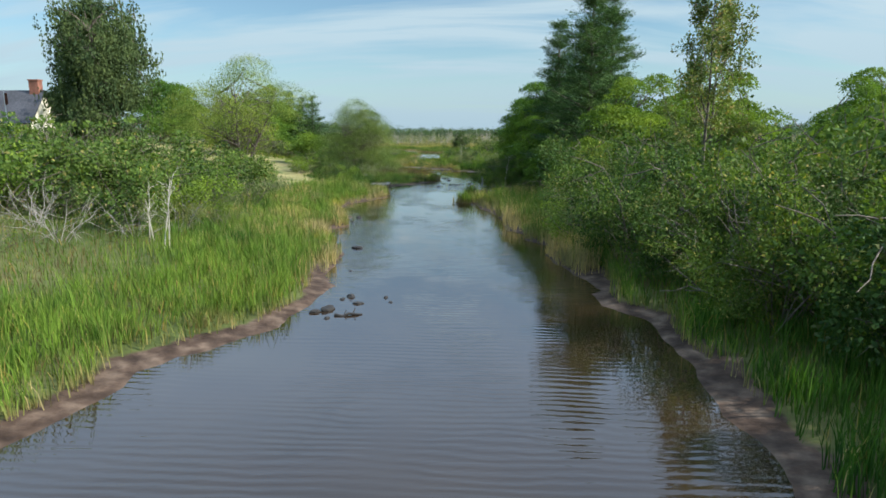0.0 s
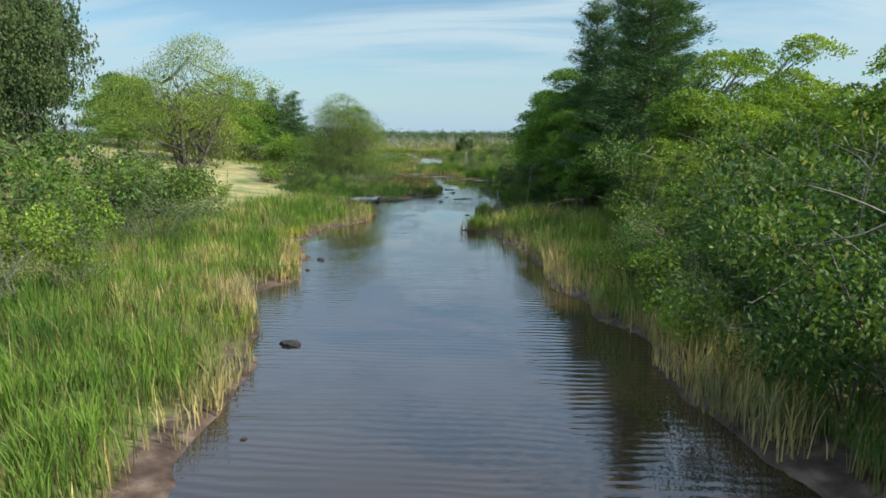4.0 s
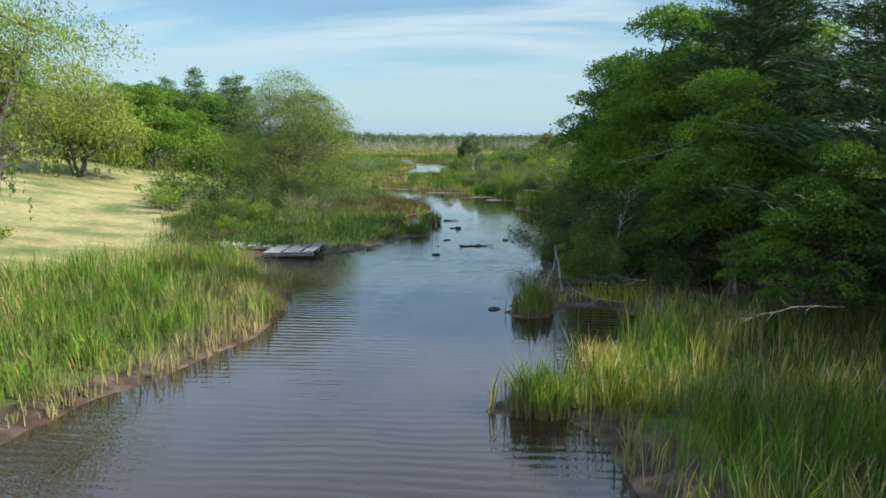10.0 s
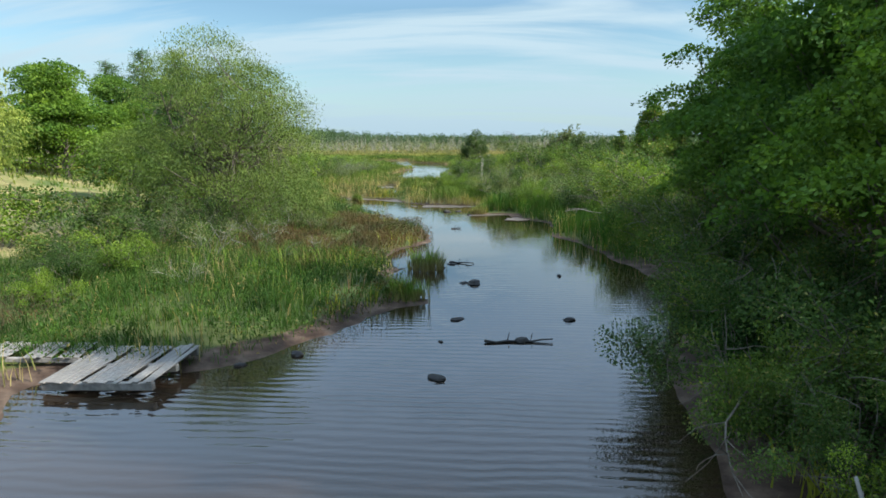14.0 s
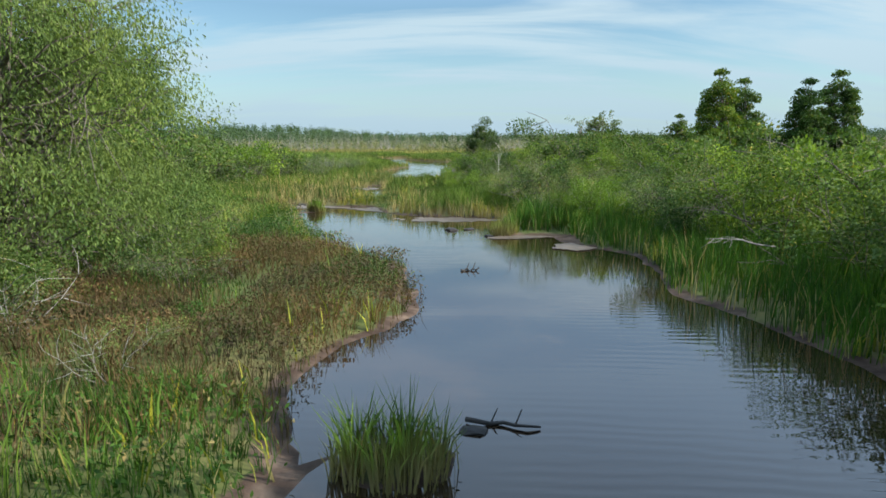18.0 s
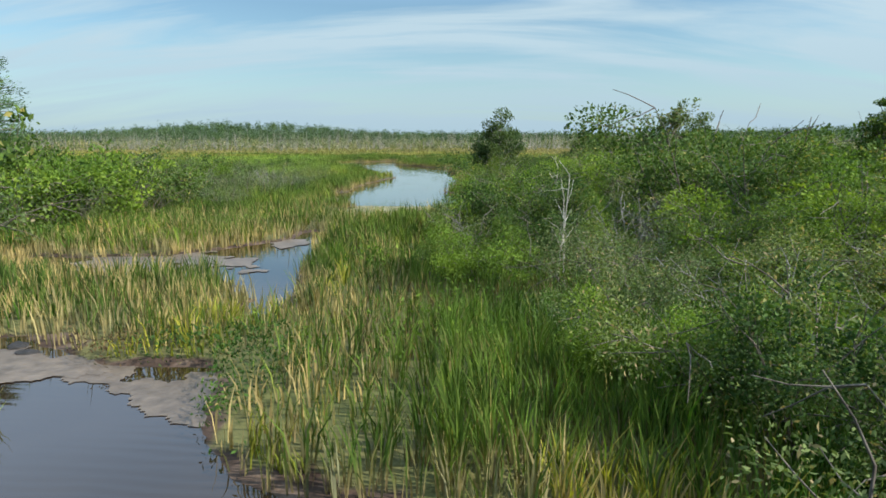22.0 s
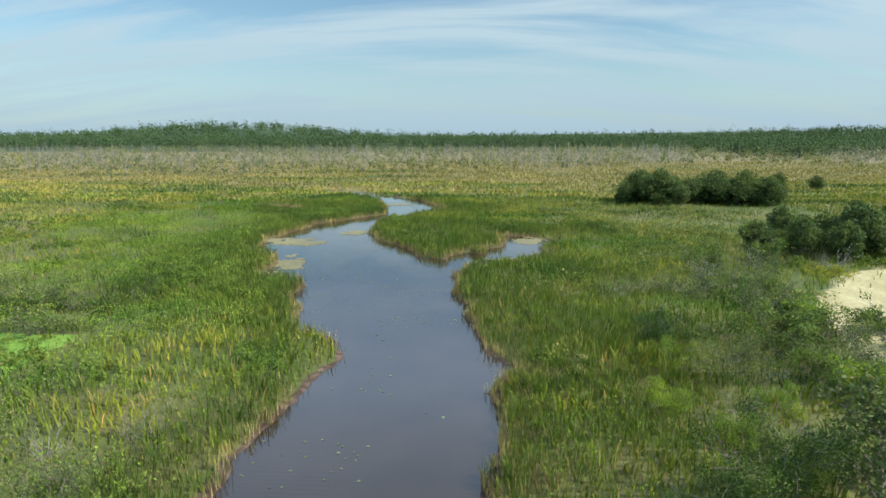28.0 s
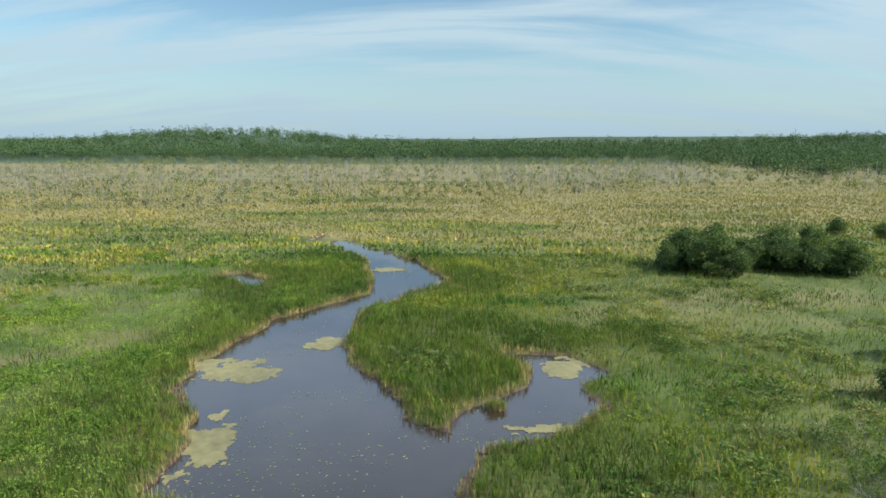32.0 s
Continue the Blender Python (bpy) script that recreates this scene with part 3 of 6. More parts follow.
# ---- blades ----
def blades(name, label, category, x, y, tall, wide, mat, lean=0.25, sink=0.05, tuft=0.6):
    """Grass or reed blades as one joined mesh: each a bent strip that ends in a point."""
    n = len(x)
    i, j = np.floor(x / tuft).astype(int), np.floor(y / tuft).astype(int)
    jit = np.random.default_rng(3).random((97, 89, 3))[i % 97, j % 89]
    cx, cy = (i + 0.2 + 0.6 * jit[:, 0]) * tuft, (j + 0.2 + 0.6 * jit[:, 1]) * tuft
    x, y = cx + (x - cx) * 0.72, cy + (y - cy) * 0.72
    out = np.arctan2(y - cy, x - cx)
    tall = tall * (0.62 + 0.6 * jit[:, 2]) * (1.08 - 0.35 * np.hypot(x - cx, y - cy) / tuft)
    z = height(x, y) - sink
    az, ln = out + R.normal(size=n) * 0.9, lean * (0.3 + R.random(n)) * tall
    face = R.random(n) * 6.283
    sx, sy = np.cos(face) * wide / 2, np.sin(face) * wide / 2
    lx, ly = np.cos(az) * ln, np.sin(az) * ln
    p = np.zeros((n, 5, 3), np.float32)
    p[:, 0] = np.stack([x - sx, y - sy, z], 1)
    p[:, 1] = np.stack([x + sx, y + sy, z], 1)
    mx, my, mz = x + lx * 0.3, y + ly * 0.3, z + tall * 0.55
    p[:, 2] = np.stack([mx - sx * 0.9, my - sy * 0.9, mz], 1)
    p[:, 3] = np.stack([mx + sx * 0.9, my + sy * 0.9, mz], 1)
    p[:, 4] = np.stack([x + lx, y + ly, z + tall * (1 - 0.12 * R.random(n))], 1)
    b = (np.arange(n) * 5)[:, None]
    f = np.concatenate([b + np.array([0, 1, 3]), b + np.array([0, 3, 2]), b + np.array([2, 3, 4])])
    return tagged(new(name, mesh_of(name, p.reshape(-1, 3), f, mat)), label, category, kind="stuff")


def scatter(x0, x1, y0, y1, per_m2, keep):
    """Random places in a rectangle, thinned by keep(x, y, sd) to a share from 0 to 1."""
    n = int((x1 - x0) * (y1 - y0) * per_m2)
    x, y = x0 + R.random(n) * (x1 - x0), y0 + R.random(n) * (y1 - y0)
    sd = shore(x, y)
    k = R.random(n) < keep(x, y, sd)
    return x[k], y[k], sd[k]


def clumped(x, y, scale, seed, lo, hi):
    return smooth(lo, hi, vnoise(x, y, scale, seed))


def near_path(x, y):
    return smooth(42, 12, np.abs(x + 3))


# reeds along the first reach, on both banks
def reed_share(x, y, sd):
    edge = np.where(y < 31, 0.35 + 0.7 * vnoise(x, y, 5, 26), -0.08 + 0.8 * smooth(0.55, 0.85, vnoise(x, y, 5, 26)))
    depth = smooth(edge, edge + 0.35, sd) * (1 - smooth(6, 13, sd + 4 * (vnoise(x, y, 5, 21) - 0.5)))
    west = np.where(x < -3, (1 - lawn_mask(x, y)) * np.where(y > 86, (0.01 + 0.12 * clumped(x, y, 5, 27, 0.66, 0.8)) * np.where((y > 102) & (y < 120), 0.1, 1), 1), 1.0)
    bare_mud = (x > 0) & (y > 74) & (y < 94)
    scrub = (x > 0) & (y > 24) & (y < 44) & (sd > 1.6)
    return depth * west * np.where(bare_mud, 0.10, 1) * np.where(scrub, 0.1, 1) * (1 - wood_under(x, y)) * (0.25 + 0.75 * clumped(x, y, 1.3, 22, 0.25, 0.6))


x, y, sd = scatter(-26, 20, 2, 142, 95, reed_share)
tall = (0.85 + 0.4 * vnoise(x, y, 6, 23) + 0.9 * (vnoise(x, y, 0.9, 28) - 0.2)) * (0.45 + 0.65 * R.random(len(x))) * np.where(x > 0, 1.2, 1.0) * np.where((x < 0) & (y > 34) & (y < 70), 0.85, 1.0) * np.where(y < 30, 1.0, np.where(y < 100, 1.15, 1.0))
dry = R.random(len(x)) < 0.008 + np.where((y < 31) | (x > 1) & (y > 92), 0.22, 1) * (0.25 + 0.65 * smooth(0.3, 0.55, vnoise(x, y, 3.5, 24))) * smooth(1.9, 0.4, sd) + 0.55 * smooth(34, 46, y) * (1 - smooth(95, 105, y)) * smooth(0.4, 0.62, vnoise(x, y, 2.4, 25))
lush = ~dry & (x > 1) & ((y > 92) | (y < 47) & (sd > 0.4 + 1.2 * vnoise(x, y, 4, 29)))
green = ~dry & ~lush
blades("cattails", "green cattail leaves standing thick along the river banks", "cattails", x[green], y[green], tall[green], 0.020 + 0.016 * R.random(green.sum()), M["cattail"], 0.34)
blades("lush_cattails", "deep green lush cattails on the shaded east bank", "cattails", x[lush], y[lush], tall[lush], 0.020 + 0.016 * R.random(lush.sum()), M["lush"], 0.3)
blades("dry_cattails", "straw-coloured dry cattail stems at the water's edge", "dry reeds", x[dry], y[dry], tall[dry] * 0.85, 0.02 + 0.016 * R.random(dry.sum()), M["straw"], 0.3)

for ix, iy, irx, iry in ISLETS:
    a, r = R.random(420) * 6.283, np.sqrt(R.random(420)) * 0.8
    x, y = ix + np.cos(a) * r * irx, iy + np.sin(a) * r * iry
    blades("islet_reeds", "tuft of green reeds on a small mud islet", "reeds", x, y, (1.0 if iy < 80 else 0.7) + 0.5 * R.random(420), 0.02 + 0.016 * R.random(420), M["cattail"], 0.4, 0.05, 0.4)

# low sedge behind the reeds and under the shrubs
x, y, sd = scatter(-42, 26, 2, 180, 22, lambda x, y, sd: smooth(0.9, 3, sd) * (1 - lawn_mask(x, y)) * (1 - 0.95 * wood_under(x, y)) * np.where((x < -3) & (y > 87) & (y < 132), np.where((y > 102) & (y < 119), 0.9, 0.3), 1))
tall = (0.4 + 0.45 * vnoise(x, y, 5, 31) + 0.35 * vnoise(x, y, 1.4, 33)) * (0.5 + 0.6 * R.random(len(x)))
prom = smooth(100, 104, y) * smooth(121, 115, y) * smooth(-16, -11, x) * (x < 0)
rusty = R.random(len(x)) < np.where(prom > 0.3, 0.9, 0) + 0.8 * smooth(0.46, 0.62, vnoise(x, y, 4.5, 32)) * np.where(y > 86, 1, 0.35)
blades("sedge", "green and olive sedge covering the marsh ground", "sedge", x[~rusty], y[~rusty], tall[~rusty], 0.02 + 0.02 * R.random((~rusty).sum()), M["sedge"], 0.45)
blades("rusty_sedge", "rust-brown seeding sedge in patches", "sedge", x[rusty], y[rusty], tall[rusty], 0.02 + 0.015 * R.random(rusty.sum()), M["rust"], 0.45)

x, y, sd = scatter(-24, -3, 87, 104, 110, lambda x, y, sd: smooth(0.25, 0.9, sd) * (1 - lawn_mask(x, y)) * (0.3 + 0.7 * clumped(x, y, 1.6, 34, 0.25, 0.55)))
tall = (0.35 + 0.75 * vnoise(x, y, 1.5, 35)) * (0.55 + 0.6 * R.random(len(x)))
blades("meadow_grass", "deep green tall grass on the low west bank", "grass", x, y, tall, 0.012 + 0.012 * R.random(len(x)), M["meadow"], 0.45)

x, y, sd = scatter(-22, -3, 101, 122, 90, lambda x, y, sd: smooth(-0.1, 0.4, sd) * (1 - lawn_mask(x, y)) * (0.3 + 0.7 * clumped(x, y, 1.3, 36, 0.25, 0.55)))
tall = (0.4 + 0.6 * vnoise(x, y, 1.8, 37)) * (0.55 + 0.6 * R.random(len(x)))
brown = vnoise(x, y, 3.0, 38) > 0.36 + 0.25 * smooth(-9, -16, x)
blades("brown_meadow_grass", "rust-brown seeding grass on the low point", "grass", x[brown], y[brown], tall[brown], 0.012 + 0.012 * R.random(brown.sum()), M["rust"], 0.45)
blades("meadow_grass", "deep green tall grass on the low west bank", "grass", x[~brown], y[~brown], tall[~brown], 0.012 + 0.012 * R.random((~brown).sum()), M["meadow"], 0.45)

# yellow-green tufts on the mud
x, y, sd = scatter(-16, 10, 36, 150, 60, lambda x, y, sd: smooth(0.35, 0.6, sd) * (1 - smooth(1.6, 2.4, sd)) * clumped(x, y, 3.1, 41, 0.56, 0.68) * np.where((x < -1) & (y > 84) & (y < 132), 0.05, 1))
blades("yellow_sedge", "yellowing sedge tufts on the mud edge", "sedge", x, y, (0.5 + 0.5 * R.random(len(x))), 0.03 + 0.02 * R.random(len(x)), M["golden"], 0.4)

# the upper marsh, seen from above
x, y, sd = scatter(-70, 70, 126, 325, 11, lambda x, y, sd: smooth(0.4, 0.9, sd) * (1 - 0.98 * sand_mask(x, y)) * (1 - 0.95 * green_mask(x, y)) * (0.3 + 0.7 * near_path(x, y)) * np.where(y < 147, smooth(7, 11, np.abs(x + 5.5)), 1))
tall = (0.12 + 0.75 * vnoise(x, y, 9, 51) + 0.9 * vnoise(x, y, 2.4, 57)) * (0.5 + 0.6 * R.random(len(x)))
blades("marsh_grass", "tall olive-green marsh grass in drifts", "marsh grass", x, y, tall, 0.06 + 0.05 * R.random(len(x)), M["marsh"], 0.45)
x, y, sd = scatter(-48, 22, 126, 325, 62, lambda x, y, sd: smooth(-0.1, 0.2, sd) * (1 - smooth(2, 13, sd + 22 * (vnoise(x, y, 12, 52) - 0.5))) * (0.5 + 0.5 * clumped(x, y, 2.5, 53, 0.3, 0.6)) * np.where(y < 140, smooth(-8, -5, x), 1) * (1 - 0.85 * smooth(1, 4, x - 0.14 * (y - 147)) * smooth(143, 149, y) * (1 - smooth(192, 206, y))))
tall = (0.85 + 0.5 * vnoise(x, y, 7, 54) + 1.0 * (vnoise(x, y, 1.2, 56) - 0.2)) * (0.45 + 0.6 * R.random(len(x)))
dry = R.random(len(x)) < 0.01 + 0.5 * smooth(-3, -6, x) * smooth(172, 167, y) * smooth(0.3, 0.6, vnoise(x, y, 5, 58)) + 0.72 * smooth(1.2, 0.4, sd) * smooth(0.2, 0.5, vnoise(x, y, 4, 55))
blades("upper_cattails", "dark green cattails walling the upper reach", "cattails", x[~dry], y[~dry], tall[~dry], 0.026 + 0.022 * R.random((~dry).sum()), M["reed_dark"], 0.32)
blades("dry_upper_cattails", "straw-coloured cattail stems round the upper reach", "dry reeds", x[dry], y[dry], tall[dry] * 0.8, 0.03 + 0.02 * R.random(dry.sum()), M["straw"], 0.25)


# ---- woody plants ----
def tubes(lines, sides=6):
    """One mesh of tapered tubes; each line is (points n x 3, radii n)."""
    vs, fs, base = [], [], 0
    ring = np.arange(sides) * 2 * np.pi / sides
    for pts, rad in lines:
        pts, rad = np.asarray(pts, float), np.asarray(rad, float)
        k = len(pts)
        d = np.gradient(pts, axis=0)
        d /= np.linalg.norm(d, axis=1)[:, None] + 1e-9
        ref = np.where(np.abs(d[:, 2:3]) > 0.9, np.array([[1.0, 0, 0]]), np.array([[0, 0, 1.0]]))
        u = np.cross(d, ref)
        u /= np.linalg.norm(u, axis=1)[:, None] + 1e-9
        w = np.cross(d, u)
        r = rad[:, None, None]
        v = pts[:, None] + r * (np.cos(ring)[None, :, None] * u[:, None] + np.sin(ring)[None, :, None] * w[:, None])
        vs.append(v.reshape(-1, 3))
        a = (np.arange(k - 1)[:, None] * sides + np.arange(sides)).ravel()
        b = (np.arange(k - 1)[:, None] * sides + (np.arange(sides) + 1) % sides).ravel()
        fs.append(np.stack([a, b, b + sides, a + sides], 1) + base)
        base += k * sides
    return np.concatenate(vs), np.concatenate(fs)


def tube_mesh(name, lines, mat, sides=6):
    v, f = tubes(lines, sides)
    me = mesh_of(name, v, f, mat)
    me.polygons.foreach_set("use_smooth", np.ones(len(f), bool))
    return me


def leaf_mesh(name, p, axis, size, slim, mat, rng):
    """Leaves as folded diamonds: place, direction, length and width share."""
    n = len(p)
    axis = axis / (np.linalg.norm(axis, axis=1)[:, None] + 1e-9)
    side = np.cross(axis, rng.normal(size=(n, 3)))
    side /= np.linalg.norm(side, axis=1)[:, None] + 1e-9
    nor = np.cross(axis, side)
    s = np.asarray(size)[:, None]
    v = np.stack([p - axis * s * 0.5, p + side * s * slim * 0.5 + nor * s * 0.08, p + axis * s * 0.5, p - side * s * slim * 0.5 + nor * s * 0.08], 1)
    i = (np.arange(n) * 4)[:, None]
    return mesh_of(name, v.reshape(-1, 3), i + np.arange(4), mat)


def limb(rng, p, d, length, steps, droop, wander):
    """A wandering line from p along d; droop bends it down (or up where negative)."""
    pts, q, v = [np.array(p, float)], np.array(p, float), np.array(d, float)
    for _ in range(steps):
        v = v + rng.normal(size=3) * wander + np.array([0, 0, -droop])
        v /= np.linalg.norm(v)
        q = q + v * length / steps
        pts.append(q)
    return np.array(pts)


def fitted(lines, p, ax, size, tall, spread):
    """Scales a plant to its true height and crown radius."""
    kz = tall / np.quantile(p[:, 2], 0.998)
    far = np.hypot(p[:, 0], p[:, 1])
    kr = spread / np.quantile(far, 0.97)
    k = np.array([kr, kr, kz])
    ok = far * kr < spread * 1.06
    return [(l * k, r) for l, r in lines if np.hypot(*l[-1, :2]) * kr < spread * 1.02], p[ok] * k, ax[ok], size[ok]


def in_ball(rng, n):
    v = rng.normal(size=(n, 3))
    return v / np.linalg.norm(v, axis=1)[:, None] * rng.random((n, 1)) ** 0.4


def broad_tree(seed, tall, spread, base=0.2, leaves=9000, leaf=0.22, open_crown=0.0, lean=0.0, fork=1):
    """Limbs, and leaf places gathered round their outer twigs."""
    rng = np.random.default_rng(seed)
    lines, tips = [], []
    for s in range(fork):
        d0 = np.array([lean + (0.35 * np.cos(s * 6.283 / fork + 1) if fork > 1 else 0), (0.35 * np.sin(s * 6.283 / fork + 1) if fork > 1 else 0), 1.0])
        trunk = limb(rng, (0, 0, -0.3), d0, tall * 0.93, 9, -0.04, 0.05)
        rad = tall * 0.018 * (1 - np.linspace(0, 0.93, 10)) + 0.015
        rad[0] *= 1.5
        lines.append((trunk, rad))
        limbs = int(17 / fork ** 0.6)
        for i in range(limbs):
            u = base + (0.98 - base) * (i + 0.5 * rng.random()) / limbs
            k = u * 9
            p = trunk[int(k)] * (1 - k % 1) + trunk[min(int(k) + 1, 9)] * (k % 1)
            az = i * 2.4 + rng.random() * 0.8
            v = (u - base) / (1 - base)
            reach = spread * (0.35 + 0.85 * np.sin(np.pi * min(0.97, 0.22 + 0.74 * v))) * (0.7 + 0.5 * rng.random())
            pts = limb(rng, p, (np.cos(az), np.sin(az), 0.25 + 0.9 * v), reach, 6, -0.02, 0.13)
            r0 = tall * 0.007 * (1.1 - v * 0.6)
            lines.append((pts, np.linspace(r0, 0.015, 7)))
            for j in range(7):
                q = pts[rng.integers(2, 7)]
                dd = pts[-1] - pts[0] + rng.normal(size=3) * reach * 0.8
                sub = limb(rng, q, dd / np.linalg.norm(dd), reach * (0.3 + 0.3 * rng.random()), 4, 0.03, 0.2)
                lines.append((sub, np.linspace(r0 * 0.4, 0.008, 5)))
                tips += [sub[-1], sub[-2], sub[2]]
            tips += [pts[-1], pts[-2]]
    tips = np.array(tips)
    if open_crown:
        tips = tips[rng.random(len(tips)) > open_crown]
    n = leaves
    c = tips[rng.integers(0, len(tips), n)]
    rad = spread * 0.24
    off = in_ball(rng, n) * np.array([1, 1, 0.6]) * rad
    p = c + off
    p[:, 2] = np.maximum(p[:, 2], 0.3)
    return fitted(lines, p, off + rng.normal(size=(n, 3)) * rad * 0.6, leaf * (0.6 + 0.8 * rng.random(n)), tall, spread)


def willow_tree(seed, tall, spread, leaves=11000, leaf=0.3, fork=3, hang=0.35, base=0.15, density=1.0):
    """Arching limbs from which leafy strands hang."""
    rng = np.random.default_rng(seed)
    lines, tips = [], []
    for s in range(fork):
        az0 = s * 6.283 / fork + 0.7
        trunk = limb(rng, (0, 0, -0.3), (0.4 * np.cos(az0), 0.4 * np.sin(az0), 1), tall * 0.8, 8, -0.05, 0.09)
        rad = tall * 0.02 * (1 - np.linspace(0, 0.93, 9)) / fork ** 0.3 + 0.02
        rad[0] *= 1.6
        lines.append((trunk, rad))
        for i in range(16):
            u = base + (0.97 - base) * (i + rng.random()) / 16
            p = trunk[int(u * 8)]
            az = az0 + rng.normal() * 1.3
            reach = spread * (0.5 + 0.6 * np.sin(np.pi * (0.2 + 0.75 * u))) * (0.6 + 0.5 * rng.random())
            pts = limb(rng, p, (np.cos(az), np.sin(az), 0.5 + 0.7 * u), reach, 7, 0.11, 0.1)
            lines.append((pts, np.linspace(tall * 0.006, 0.012, 8)))
            for j in range(8):
                dd = np.array([np.cos(az), np.sin(az), 0.3]) + rng.normal(size=3) * 0.7
                sub = limb(rng, pts[rng.integers(2, 8)], dd / np.linalg.norm(dd), reach * 0.4, 4, 0.16, 0.15)
                lines.append((sub, np.linspace(tall * 0.0022, 0.007, 5)))
                tips += [sub[-1], sub[-2], sub[-3]]
            tips += [pts[-1], pts[-2], pts[-3]]
    tips = np.array(tips)
    strands = int(leaves / 9)
    c = tips[rng.integers(0, len(tips), strands)] + rng.normal(size=(strands, 3)) * spread * 0.09
    ln = tall * hang * rng.random(strands) ** 1.5
    t = rng.random((strands, 9))
    p = c[:, None] + np.stack([rng.normal(size=(strands, 9)) * 0.09, rng.normal(size=(strands, 9)) * 0.09, -t * ln[:, None]], -1)
    p = p.reshape(-1, 3)
    p[:, 2] = np.maximum(p[:, 2], 0.25 + 0.5 * rng.random(len(p)))
    ax = np.array([0, 0, -1.0]) + rng.normal(size=(len(p), 3)) * 0.45
    return fitted(lines, p, ax, leaf * (0.6 + 0.8 * rng.random(len(p))), tall, spread)


def pine_tree(seed, tall, spread, leaves=14000, leaf=0.5, base=0.08, dome=0.75):
    """A straight trunk, whorls of flat boughs and tufts of needles along them."""
    rng = np.random.default_rng(seed)
    trunk = limb(rng, (0, 0, -0.3), (0, 0, 1), tall + 0.3, 10, -0.03, 0.012)
    lines, tuft, way = [(trunk, tall * 0.017 * (1 - np.linspace(0, 0.96, 11)) + 0.02)], [], []
    whorls = int(tall * 1.1) + 9
    for i in range(whorls):
        u = base + (0.985 - base) * i / whorls
        k = u * 10
        p = trunk[int(k)] * (1 - k % 1) + trunk[min(int(k) + 1, 10)] * (k % 1)
        for j in range(5):
            az = j * 1.257 + i * 0.9 + rng.random() * 1.2
            p = p + np.array([0, 0, rng.normal() * 0.22])
            reach = spread * (1 - u) ** dome * (0.35 + 0.95 * rng.random()) * smooth(-0.15, 0.2, u) + 0.4
            pts = limb(rng, p, (np.cos(az), np.sin(az), 0.05 + 0.5 * u), reach, 6, -0.02 + 0.05 * (1 - u), 0.05)
            lines.append((pts, np.linspace(0.02 + reach * 0.012, 0.01, 7)))
            m = max(3, int(reach * 5))
            s = 0.25 + 0.75 * rng.random(m)
            q = pts[np.minimum((s * 6).astype(int), 5)] + (pts[-1] - pts[0]) * 0.06 * rng.normal(size=(m, 1))
            side = np.array([-np.sin(az), np.cos(az), 0])
            q = q + side * rng.normal(size=(m, 1)) * reach * 0.17
            tuft.append(q)
            way.append(np.repeat([(np.cos(az), np.sin(az), 0.35)], m, 0))
    tuft, way = np.concatenate(tuft), np.concatenate(way)
    idx = rng.integers(0, len(tuft), leaves)
    off = rng.normal(size=(leaves, 3)) * np.array([0.34, 0.34, 0.2])
    ax = way[idx] + rng.normal(size=(leaves, 3)) * np.array([0.7, 0.7, 0.35])
    return lines, tuft[idx] + off, ax, leaf * (0.6 + 0.7 * rng.random(leaves))


